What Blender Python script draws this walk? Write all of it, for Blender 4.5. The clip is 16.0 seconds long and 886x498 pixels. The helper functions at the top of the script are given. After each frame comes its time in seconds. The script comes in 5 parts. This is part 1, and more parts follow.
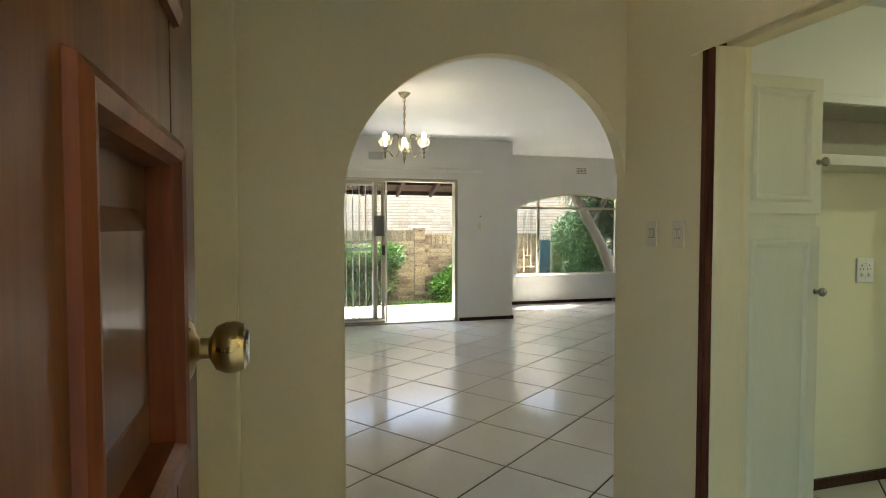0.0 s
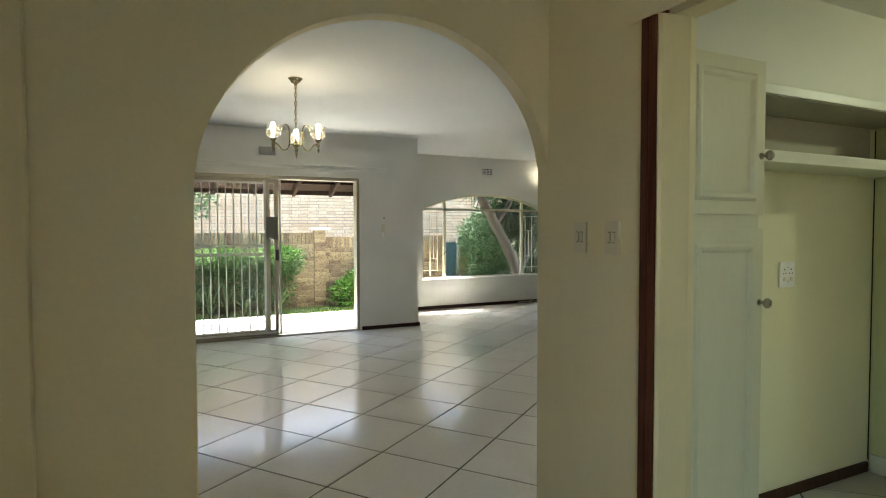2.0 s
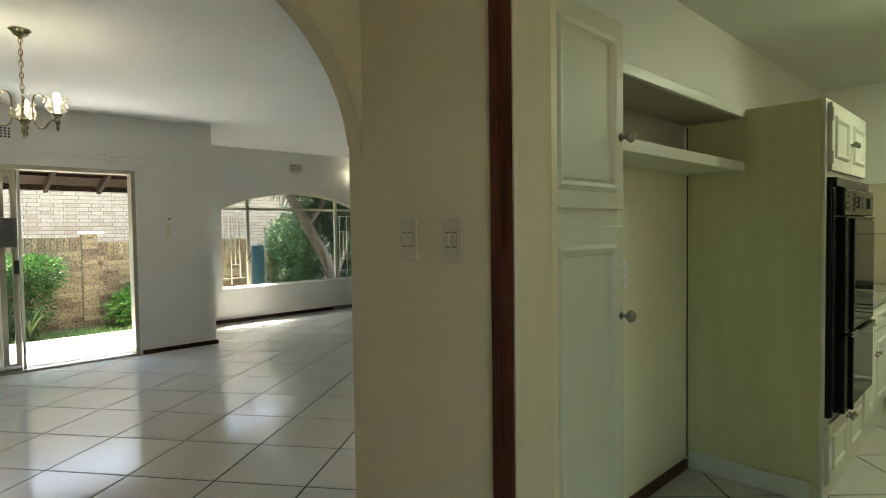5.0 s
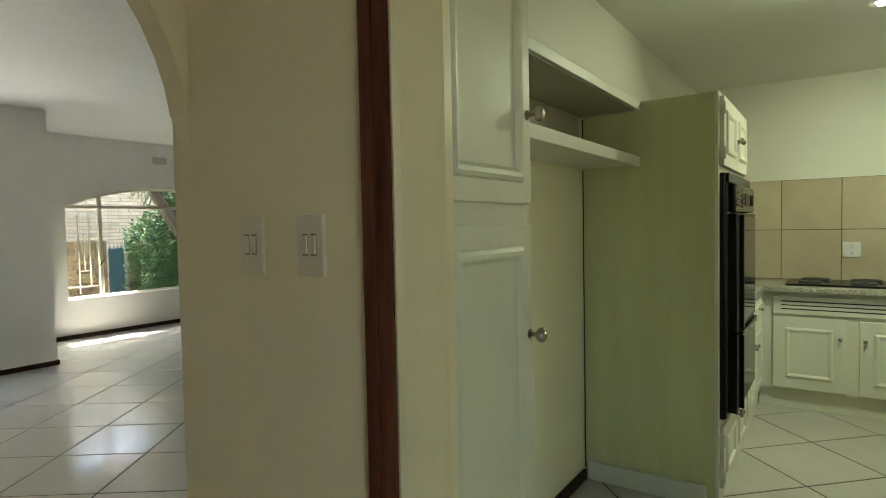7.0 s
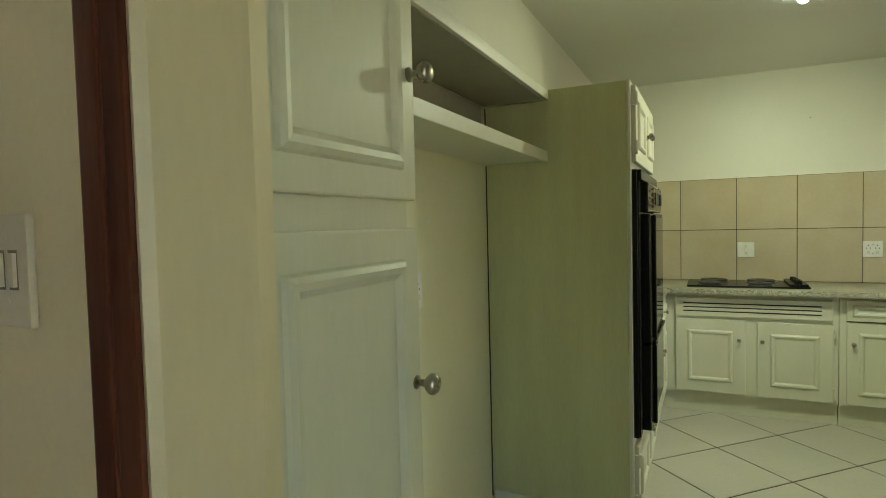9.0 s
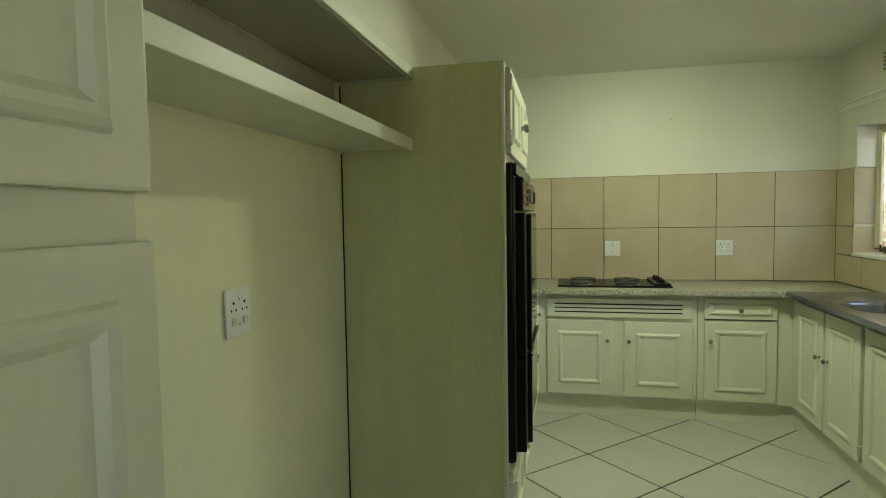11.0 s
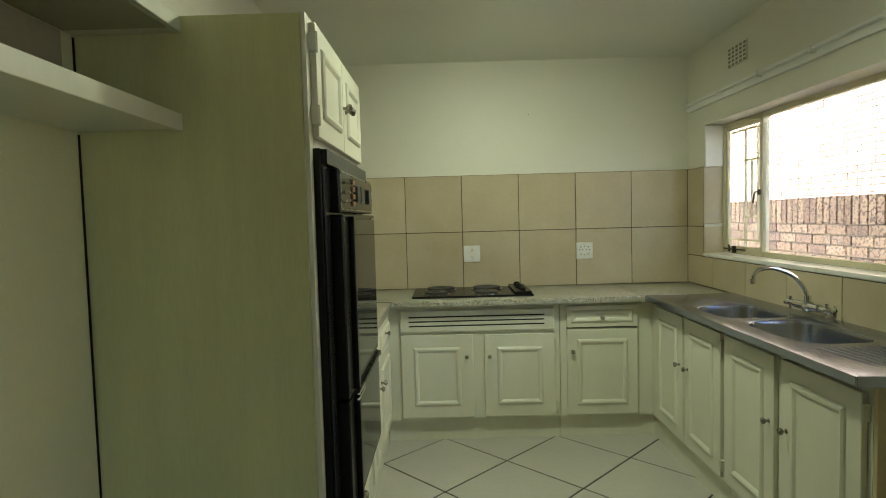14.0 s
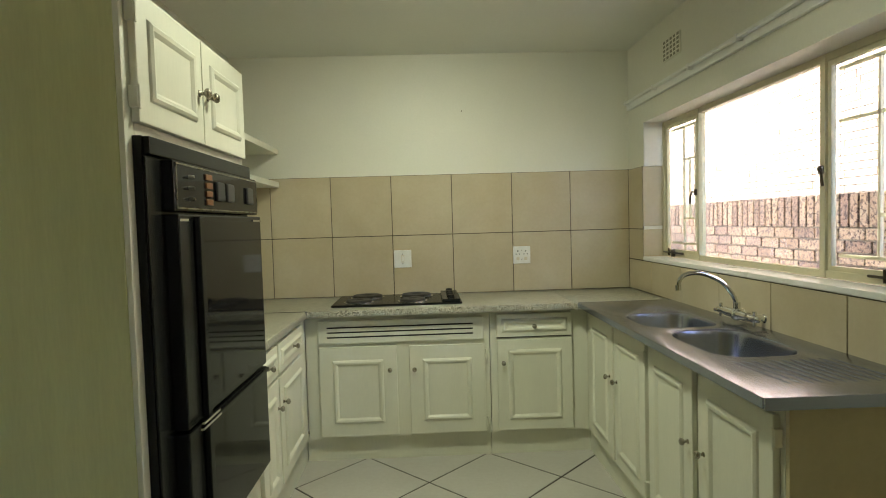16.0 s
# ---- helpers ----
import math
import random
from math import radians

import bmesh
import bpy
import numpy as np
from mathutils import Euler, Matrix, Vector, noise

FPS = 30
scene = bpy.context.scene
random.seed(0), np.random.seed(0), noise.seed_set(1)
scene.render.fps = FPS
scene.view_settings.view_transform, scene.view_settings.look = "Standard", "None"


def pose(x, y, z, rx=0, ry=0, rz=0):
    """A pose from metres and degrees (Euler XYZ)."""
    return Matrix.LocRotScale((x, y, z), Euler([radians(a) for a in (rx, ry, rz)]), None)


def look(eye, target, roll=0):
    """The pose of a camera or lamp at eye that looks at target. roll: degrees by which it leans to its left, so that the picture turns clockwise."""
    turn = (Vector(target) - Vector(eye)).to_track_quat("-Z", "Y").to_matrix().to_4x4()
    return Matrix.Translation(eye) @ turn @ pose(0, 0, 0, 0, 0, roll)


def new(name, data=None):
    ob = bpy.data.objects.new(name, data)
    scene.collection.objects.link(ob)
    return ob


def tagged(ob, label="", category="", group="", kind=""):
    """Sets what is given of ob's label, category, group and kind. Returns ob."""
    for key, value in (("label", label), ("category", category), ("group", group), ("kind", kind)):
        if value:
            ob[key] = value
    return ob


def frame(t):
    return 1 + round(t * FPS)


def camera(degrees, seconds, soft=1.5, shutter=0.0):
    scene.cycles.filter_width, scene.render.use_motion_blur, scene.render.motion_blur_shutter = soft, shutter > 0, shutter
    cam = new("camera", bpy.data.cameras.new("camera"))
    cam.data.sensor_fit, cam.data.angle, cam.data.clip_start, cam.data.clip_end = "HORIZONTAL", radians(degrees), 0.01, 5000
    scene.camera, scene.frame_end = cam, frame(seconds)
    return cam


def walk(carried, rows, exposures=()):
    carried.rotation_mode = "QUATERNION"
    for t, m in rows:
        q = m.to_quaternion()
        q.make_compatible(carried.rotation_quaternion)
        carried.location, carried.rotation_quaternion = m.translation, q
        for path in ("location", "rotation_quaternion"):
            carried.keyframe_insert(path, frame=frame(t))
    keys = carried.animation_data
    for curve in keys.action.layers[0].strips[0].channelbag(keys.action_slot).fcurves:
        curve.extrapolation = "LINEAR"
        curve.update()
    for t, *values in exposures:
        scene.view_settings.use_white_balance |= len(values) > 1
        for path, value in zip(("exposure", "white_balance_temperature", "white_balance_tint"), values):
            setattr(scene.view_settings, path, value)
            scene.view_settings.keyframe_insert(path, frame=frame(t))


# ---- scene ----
cam = camera(76.1, 16.0, 1.0)
PATH = [
    (0, (2.352, -1.671, 1.383), (0.435, -1.108, 1.307), -0.01),
    (0.5, (2.245, -1.665, 1.391), (0.351, -1.028, 1.320), 0.09),
    (1, (2.144, -1.630, 1.392), (0.275, -0.922, 1.321), 0.32),
    (1.5, (2.030, -1.553, 1.390), (0.191, -0.770, 1.318), 0.14),
    (2, (1.907, -1.477, 1.388), (0.109, -0.605, 1.318), -0.13),
    (2.5, (1.819, -1.449, 1.389), (0.079, -0.464, 1.318), -0.22),
    (3, (1.748, -1.421, 1.387), (0.068, -0.340, 1.315), -0.40),
    (3.5, (1.667, -1.360, 1.385), (0.042, -0.195, 1.313), -0.40),
    (4, (1.576, -1.275, 1.387), (0.011, -0.032, 1.315), -0.50),
    (6.5, (1.229, -0.891, 1.386), (0.023, 0.703, 1.307), -1.12),
    (7, (1.188, -0.811, 1.388), (0.053, 0.833, 1.305), -1.17),
    (7.5, (1.145, -0.723, 1.390), (0.077, 0.965, 1.308), -1.27),
    (8, (1.106, -0.632, 1.390), (0.109, 1.100, 1.307), -1.37),
    (8.5, (1.073, -0.538, 1.390), (0.144, 1.231, 1.304), -1.36),
    (9, (1.043, -0.431, 1.393), (0.194, 1.377, 1.306), -1.42),
    (11.5, (0.977, 0.041, 1.408), (0.641, 2.010, 1.298), -1.10),
    (12, (0.988, 0.113, 1.395), (0.736, 2.094, 1.293), -1.46),
    (12.5, (1.023, 0.183, 1.395), (0.832, 2.171, 1.289), -1.32),
    (13, (1.061, 0.281, 1.399), (0.931, 2.274, 1.286), -1.15),
    (13.5, (1.091, 0.396, 1.398), (1.025, 2.392, 1.289), -1.37),
    (14, (1.125, 0.493, 1.397), (1.112, 2.490, 1.289), -1.56),
    (14.5, (1.183, 0.563, 1.405), (1.214, 2.559, 1.292), -1.31),
    (15, (1.275, 0.619, 1.404), (1.324, 2.615, 1.297), -1.71),
    (15.5, (1.381, 0.678, 1.390), (1.433, 2.675, 1.291), -1.47),
    (16, (1.457, 0.727, 1.374), (1.518, 2.724, 1.281), -1.68),
]
EXPOSURE = [(0.0, 3.76, 6550, 6), (2.0, 3.60, 6500, 4), (4.0, 3.34, 6450, 2), (7.0, 3.60, 6500, 3), (9.2, 3.68, 6650, 2), (12.0, 3.60, 6250, 2), (13.0, 3.60, 6240, 6), (14.0, 3.48, 6230, 10), (15.0, 3.40, 6230, 14), (16.0, 3.70, 6230, 17)]
walk(cam, [(t, look(eye, target, roll)) for t, eye, target, roll in PATH], EXPOSURE)

# ---- light ----
world = bpy.data.worlds.new("sky")
scene.world = world
world.use_nodes = True
wn = world.node_tree
sky = wn.nodes.new("ShaderNodeTexSky")
sky.sky_type = "NISHITA"
sky.sun_disc = False
SUN_EL, SUN_AZ = 56, -68          # degrees above the horizon, clockwise from +y
sky.sun_elevation, sky.sun_rotation = radians(SUN_EL), radians(SUN_AZ)
wn.links.new(sky.outputs[0], wn.nodes["Background"].inputs[0])
wn.nodes["Background"].inputs[1].default_value = 0.15


def lamp(name, kind, energy, m, color=(1, 1, 1), size=0.1):
    d = bpy.data.lights.new(name, kind)
    d.energy, d.color = energy, color
    if kind == "SUN":
        d.angle = radians(size)
    else:
        d.shadow_soft_size = size
    o = new(name, d)
    o.matrix_world = m
    return o


sd = Vector((math.sin(radians(SUN_AZ)) * math.cos(radians(SUN_EL)), math.cos(radians(SUN_AZ)) * math.cos(radians(SUN_EL)), math.sin(radians(SUN_EL))))
lamp("sun", "SUN", 5.0, look(sd * 30, (0, 0, 0)), (1.0, 0.95, 0.87), 0.5)
# each space has its own origin
HALL, LIVING, NICHE, CUPBOARD, HOME = (Matrix.Translation(v) for v in ((0.078, -0.094, 0), (0.065, -0.195, 0), (0.03, -0.055, 0), (0.064, -0.055, 0), (0, 0, 0)))
SITE = HOME
CHX, CHY = -3.065, -0.29           # chandelier
WARM = (1.0, 0.83, 0.6)
COOL = (0.93, 1.0, 0.69)
for bx, by in [(CHX + 0.21 * math.cos(radians(u)), CHY + 0.21 * math.sin(radians(u))) for u in (168, 288, 48)]:
    lamp("chandelier_glow", "POINT", 0.085, LIVING @ pose(bx, by, 2.28), WARM, 0.03)
lamp("sconce_glow", "POINT", 0.006, LIVING @ pose(-6.93, 5.11, 2.39), WARM, 0.03)
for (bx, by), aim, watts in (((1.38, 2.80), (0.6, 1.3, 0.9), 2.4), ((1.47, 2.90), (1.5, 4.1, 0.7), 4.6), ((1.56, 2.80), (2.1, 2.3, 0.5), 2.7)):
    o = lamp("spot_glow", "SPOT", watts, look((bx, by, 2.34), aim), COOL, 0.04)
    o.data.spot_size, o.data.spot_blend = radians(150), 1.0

# ---- materials ----


def nodes_of(name):
    m = bpy.data.materials.new(name)
    m.use_nodes = True
    t = m.node_tree
    return m, t, t.nodes["Principled BSDF"]


def coords(t, scale=(1, 1, 1), kind="Object"):
    tc, mp = t.nodes.new("ShaderNodeTexCoord"), t.nodes.new("ShaderNodeMapping")
    mp.inputs["Scale"].default_value = scale
    t.links.new(tc.outputs[kind], mp.inputs[0])
    return mp.outputs[0]


def noise_node(t, co, scale, detail=4, rough=0.55):
    n = t.nodes.new("ShaderNodeTexNoise")
    n.inputs["Scale"].default_value, n.inputs["Detail"].default_value, n.inputs["Roughness"].default_value = scale, detail, rough
    t.links.new(co, n.inputs["Vector"])
    return n.outputs["Fac"]


def ramp(t, fac, *stops):
    r = t.nodes.new("ShaderNodeValToRGB")
    e = r.color_ramp.elements
    while len(e) < len(stops):
        e.new(0.5)
    for k, (p, c) in enumerate(stops):
        e[k].position, e[k].color = p, (*c, 1)
    t.links.new(fac, r.inputs[0])
    return r.outputs[0]


def mixed(t, a, b, fac, how="MIX"):
    n = t.nodes.new("ShaderNodeMix")
    n.data_type, n.blend_type = "RGBA", how
    for s, v in ((0, fac), (6, a), (7, b)):
        if isinstance(v, (int, float)):
            n.inputs[s].default_value = v
        elif isinstance(v, tuple):
            n.inputs[s].default_value = (*v, 1)
        else:
            t.links.new(v, n.inputs[s])
    return n.outputs[2]


def bump(t, bsdf, fac, strength, dist=0.002):
    b = t.nodes.new("ShaderNodeBump")
    b.inputs["Strength"].default_value, b.inputs["Distance"].default_value = strength, dist
    t.links.new(fac, b.inputs["Height"])
    t.links.new(b.outputs[0], bsdf.inputs["Normal"])


def shade(c, k):
    return tuple(min(1, v * k) for v in c)


def painted(name, c, rough=0.5, fine=60, coarse=1.3, spread=0.06, relief=0.25, stretch=(1, 1, 1)):
    """Paint or plaster: two scales of tone, fine relief."""
    m, t, b = nodes_of(name)
    co = coords(t, stretch)
    big, small = noise_node(t, co, coarse, 5, 0.6), noise_node(t, co, fine, 3)
    col = ramp(t, big, (0.3, shade(c, 1 - spread)), (0.7, shade(c, 1 + spread * 0.5)))
    col = mixed(t, col, ramp(t, small, (0.3, shade((1, 1, 1), 1 - spread)), (0.7, (1, 1, 1))), 0.6, "MULTIPLY")
    t.links.new(col, b.inputs["Base Color"])
    t.links.new(ramp(t, big, (0.25, (rough * 0.88,) * 3), (0.8, (min(1, rough * 1.12),) * 3)), b.inputs["Roughness"])
    bump(t, b, small, relief)
    return m


def wooden(name, dark, light, rough=0.35, scale=(14, 14, 1.2), coat=0.0):
    m, t, b = nodes_of(name)
    co = coords(t, scale)
    g, big = noise_node(t, co, 2.2, 8, 0.65), noise_node(t, coords(t), 2.5, 3)
    col = mixed(t, ramp(t, g, (0.32, dark), (0.68, light)), ramp(t, big, (0.3, (0.72, 0.7, 0.68)), (0.7, (1, 1, 1))), 0.8, "MULTIPLY")
    t.links.new(col, b.inputs["Base Color"])
    b.inputs["Roughness"].default_value, b.inputs["Coat Weight"].default_value = rough, coat
    b.inputs["Coat Roughness"].default_value, b.inputs["Specular IOR Level"].default_value = 0.15, 0.12
    bump(t, b, g, 0.15, 0.001)
    return m


def tiled(name, c1, c2, rough, spread=0.05, scale=3.0):
    """Glazed ceramic: cloudy, each tile of its own tone."""
    m, t, b = nodes_of(name)
    info, add = t.nodes.new("ShaderNodeObjectInfo"), t.nodes.new("ShaderNodeVectorMath")
    add.operation = "MULTIPLY_ADD"
    geo = t.nodes.new("ShaderNodeNewGeometry")
    t.links.new(info.outputs["Random"], add.inputs[0])
    add.inputs[1].default_value = (37, 91, 13)
    t.links.new(geo.outputs["Position"], add.inputs[2])
    big, small = noise_node(t, add.outputs[0], scale, 3, 0.5), noise_node(t, add.outputs[0], 45, 4)
    col = ramp(t, big, (0.2, c1), (0.8, c2))
    col = mixed(t, col, ramp(t, info.outputs["Random"], (0, shade((1, 1, 1), 1 - spread)), (1, (1, 1, 1))), 1.0, "MULTIPLY")
    col = mixed(t, col, ramp(t, small, (0.3, (0.93, 0.925, 0.91)), (0.65, (1, 1, 1))), 0.6, "MULTIPLY")
    t.links.new(col, b.inputs["Base Color"])
    t.links.new(ramp(t, big, (0.2, (rough * 0.9,) * 3), (0.8, (rough * 1.1,) * 3)), b.inputs["Roughness"])
    return m


def metal(name, c, rough, streak=(1, 1, 1), relief=0.05, spread=1.0):
    m, t, b = nodes_of(name)
    co = coords(t, streak)
    n = noise_node(t, co, 30, 4)
    t.links.new(ramp(t, n, (0.3, shade(c, 1 - 0.15 * spread)), (0.7, c)), b.inputs["Base Color"])
    t.links.new(ramp(t, n, (0.3, (rough * (1 - 0.25 * spread),) * 3), (0.7, (min(1, rough * (1 + 0.3 * spread)),) * 3)), b.inputs["Roughness"])
    b.inputs["Metallic"].default_value = 1
    if relief:
        bump(t, b, n, relief, 0.0005)
    return m


def plain(name, c, rough=0.4, glow=0.0, metallic=0.0):
    m, t, b = nodes_of(name)
    n = noise_node(t, coords(t), 25, 3)
    t.links.new(ramp(t, n, (0.3, shade(c, 0.9)), (0.7, c)), b.inputs["Base Color"])
    b.inputs["Roughness"].default_value, b.inputs["Metallic"].default_value = rough, metallic
    if glow:
        b.inputs["Emission Color"].default_value, b.inputs["Emission Strength"].default_value = (*c, 1), glow
    return m


def glass(name, tint=(1, 1, 1), rough=0.0):
    m, t, b = nodes_of(name)
    b.inputs["Base Color"].default_value = (*tint, 1)
    b.inputs["Transmission Weight"].default_value, b.inputs["Roughness"].default_value, b.inputs["IOR"].default_value = 1, rough, 1.45
    return m


def bricked(name, stops, island=False, speck=0.9, share=0.40):
    m, t, b = nodes_of(name)
    src = t.nodes.new("ShaderNodeNewGeometry" if island else "ShaderNodeObjectInfo")
    rnd = src.outputs["Random Per Island" if island else "Random"]
    geo = t.nodes.new("ShaderNodeNewGeometry")
    spots, small = noise_node(t, geo.outputs["Position"], 38, 3, 0.65), noise_node(t, geo.outputs["Position"], 90, 3)
    col = ramp(t, rnd, *stops)
    col = mixed(t, col, ramp(t, spots, (share, (0.14, 0.09, 0.07)), (share + 0.05, (1, 1, 1))), speck, "MULTIPLY")
    col = mixed(t, col, ramp(t, small, (0.3, (0.75, 0.72, 0.7)), (0.7, (1, 1, 1))), 0.7, "MULTIPLY")
    t.links.new(col, b.inputs["Base Color"])
    b.inputs["Roughness"].default_value = 0.85
    bump(t, b, spots, 0.5, 0.004)
    return m


def leafy(name, c1, c2, c3):
    m, t, b = nodes_of(name)
    g = t.nodes.new("ShaderNodeNewGeometry")
    col = ramp(t, g.outputs["Random Per Island"], (0.0, c1), (0.55, c2), (1.0, c3))
    t.links.new(col, b.inputs["Base Color"])
    b.inputs["Roughness"].default_value, b.inputs["Specular IOR Level"].default_value = 0.7, 0.2
    return m


M_WALL = painted("wall_paint", (0.76, 0.745, 0.70), 0.55, 70, 0.9, 0.05, 0.3)
# the warm glow on the hall walls is put into this paint
M_HALL = painted("hall_paint_warm_glow", (0.78, 0.655, 0.385), 0.5, 70, 0.9, 0.06, 0.3)
M_KWALL = painted("kitchen_paint", (0.74, 0.72, 0.61), 0.5, 70, 0.9, 0.05, 0.3)
M_CEIL = painted("ceiling_paint", (0.79, 0.785, 0.76), 0.8, 50, 0.8, 0.04, 0.2)
M_KCEIL = painted("kitchen_ceiling_paint", (0.76, 0.76, 0.68), 0.8, 50, 0.8, 0.04, 0.2)
M_CAB = painted("cabinet_enamel", (0.69, 0.685, 0.56), 0.42, 35, 2.2, 0.05, 0.08, (3, 3, 0.6))
# cream side panel: the greenish light on it is put into the colour
M_CAB_GREENLIT = painted("green_lit_enamel", (0.60, 0.605, 0.315), 0.42, 35, 2.2, 0.09, 0.12, (4, 4, 0.5))
# same enamel as M_CAB, with yellow-green light put into the colour
M_CAB_LIT = painted("yellow_lit_enamel", (0.62, 0.605, 0.405), 0.42, 35, 2.2, 0.05, 0.08, (3, 3, 0.6))
# kitchen paint tinted by the yellow-green light that falls on the recess wall
M_KWALL_LIT = painted("yellow_lit_wall_paint", (0.73, 0.715, 0.48), 0.5, 70, 0.9, 0.05, 0.3)
M_JAMB = painted("jamb_paint", (0.68, 0.59, 0.33), 0.45, 35, 2.2, 0.05, 0.1, (3, 3, 0.6))
# shade inside the shelf recess, put into a brown colour
M_SHELFIN = painted("shaded_recess_board", (0.42, 0.40, 0.29), 0.6, 40, 2.0, 0.1, 0.2)
# brown holds the shade on the sink cabinet's end face
M_ENDPANEL = painted("shaded_end_board", (0.56, 0.48, 0.29), 0.55, 40, 2.0, 0.1, 0.2)
M_TRIMDARK = wooden("dark_skirting_wood", (0.03, 0.014, 0.009), (0.075, 0.035, 0.02), 0.4)
M_POST = wooden("mahogany_post", (0.06, 0.018, 0.010), (0.16, 0.055, 0.028), 0.35)
M_DOOR = wooden("varnished_door_wood", (0.05, 0.017, 0.004), (0.17, 0.062, 0.015), 0.42, (16, 16, 1.0), 0.05)
M_DOORRED = wooden("red_moulding_wood", (0.07, 0.018, 0.005), (0.16, 0.045, 0.012), 0.4, (16, 16, 1.0), 0.05)
M_DOORPANEL = wooden("door_panel_wood", (0.06, 0.024, 0.008), (0.13, 0.055, 0.02), 0.38, (9, 9, 0.8), 0.05)
M_FLOOR = tiled("cream_floor_tile", (0.735, 0.72, 0.67), (0.755, 0.74, 0.69), 0.15, 0.04, 2.5)
M_FLOOR.node_tree.nodes["Principled BSDF"].inputs["Specular IOR Level"].default_value = 0.9
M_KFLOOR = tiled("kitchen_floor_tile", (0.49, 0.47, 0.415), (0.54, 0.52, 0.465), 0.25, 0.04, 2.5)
M_SPLASH = tiled("beige_wall_tile", (0.47, 0.385, 0.235), (0.60, 0.525, 0.375), 0.30, 0.07, 3.2)
M_GROUT = painted("dark_grout", (0.045, 0.037, 0.03), 0.9, 90, 3, 0.2, 0.3)
M_LGROUT = painted("tan_grout", (0.09, 0.07, 0.045), 0.9, 90, 3, 0.2, 0.3)
M_STEEL = metal("brushed_steel", (0.345, 0.37, 0.46), 0.24, (1, 1, 1), 0.0, 0.0)
M_CHROME = metal("chrome", (0.78, 0.78, 0.76), 0.09)
M_NICKEL = metal("aged_nickel", (0.36, 0.335, 0.27), 0.28)
M_BRASS = metal("aged_brass", (0.42, 0.30, 0.12), 0.3)
M_BRASSBR = metal("polished_brass", (0.34, 0.30, 0.19), 0.25)
M_BRONZE = metal("dark_bronze", (0.10, 0.08, 0.055), 0.4)
M_BLACK = plain("black_enamel", (0.010, 0.010, 0.010), 0.26)
M_BLACK.node_tree.nodes["Principled BSDF"].inputs["IOR"].default_value = 1.3
M_OVENGLASS = plain("black_oven_glass", (0.010, 0.009, 0.010), 0.06)
M_OVENGLASS.node_tree.nodes["Principled BSDF"].inputs["IOR"].default_value = 1.25
M_IRON = plain("hotplate_iron", (0.03, 0.027, 0.025), 0.5)
M_PLASTIC = plain("white_plastic", (0.80, 0.79, 0.74), 0.35)
M_DULLPLASTIC = plain("ivory_plastic", (0.70, 0.64, 0.50), 0.4)
M_SWITCH = painted("yellowed_switch_plastic", (0.69, 0.595, 0.40), 0.4, 60, 3, 0.05, 0.1)
M_SWRECESS = plain("switch_recess", (0.20, 0.16, 0.10), 0.5)
M_DARKPL = plain("dark_plastic", (0.03, 0.03, 0.03), 0.4)
M_ORANGE = plain("amber_buttons", (0.16, 0.06, 0.02), 0.4)
M_WINDOW = painted("cream_steel_paint", (0.66, 0.60, 0.42), 0.45, 60, 4, 0.08, 0.2)
M_ALU = metal("bronze_aluminium", (0.46, 0.42, 0.33), 0.45)
M_GREY = painted("grey_steel_paint", (0.17, 0.165, 0.15), 0.45, 60, 4, 0.1, 0.2)
M_GATE = painted("white_steel_paint", (0.80, 0.79, 0.74), 0.4, 60, 4, 0.08, 0.2)
M_GLASS = glass("window_glass")
M_LAMPGLASS = glass("etched_lamp_glass", (0.98, 0.96, 0.90), 0.04)
M_LAMPGLASS.node_tree.nodes["Principled BSDF"].inputs["Transmission Weight"].default_value = 0.97
M_BULB = plain("warm_bulb", (1.0, 0.88, 0.66), 0.4, 5)
M_KBULB = plain("cool_bulb", (0.95, 1.0, 0.9), 0.4, 6)
M_WHITEPAINT = painted("white_gloss", (0.80, 0.79, 0.74), 0.3, 60, 3, 0.05, 0.2)
M_VENTSLOT = plain("shaded_vent_slot", (0.26, 0.25, 0.19), 0.8)
M_HOLE = plain("dark_hole", (0.012, 0.011, 0.010), 0.9)
BR = ((0.0, (0.17, 0.10, 0.062)), (0.2, (0.27, 0.18, 0.105)), (0.8, (0.34, 0.24, 0.145)), (1.0, (0.20, 0.125, 0.08)))
BRP = ((0.0, (0.30, 0.21, 0.135)), (0.4, (0.38, 0.29, 0.195)), (0.7, (0.40, 0.31, 0.215)), (1.0, (0.33, 0.245, 0.16)))
M_BRICK, M_BRICKS = bricked("face_brick", BR, False, 0.95, 0.445), bricked("face_brick_mass", BR, True, 0.95, 0.445)
BRG = ((0.0, (0.17, 0.105, 0.062)), (0.3, (0.31, 0.22, 0.12)), (0.7, (0.40, 0.30, 0.17)), (1.0, (0.20, 0.125, 0.075)))
M_GBRICK, M_GBRICKS = bricked("weathered_brick", BRG), bricked("weathered_brick_mass", BRG, True)
M_BRICKPALE = bricked("pale_face_brick", BRP, True, 0.5)
BRW = ((0.0, (0.62, 0.42, 0.24)), (0.4, (0.74, 0.53, 0.32)), (0.7, (0.78, 0.57, 0.35)), (1.0, (0.66, 0.46, 0.27)))
M_BRICKWARM = bricked("warm_face_brick", BRW, True, 0.45)
M_MORTAR = painted("mortar", (0.20, 0.165, 0.125), 0.95, 80, 3, 0.12, 0.5)
# mortar darkened to hold the shadows in the brick joints
M_SHADOWMORTAR = painted("joint_shadow_mortar", (0.04, 0.033, 0.026), 0.95, 80, 3, 0.12, 0.5)
M_EAVE = wooden("brown_eave_wood", (0.018, 0.010, 0.006), (0.038, 0.022, 0.014), 0.7)
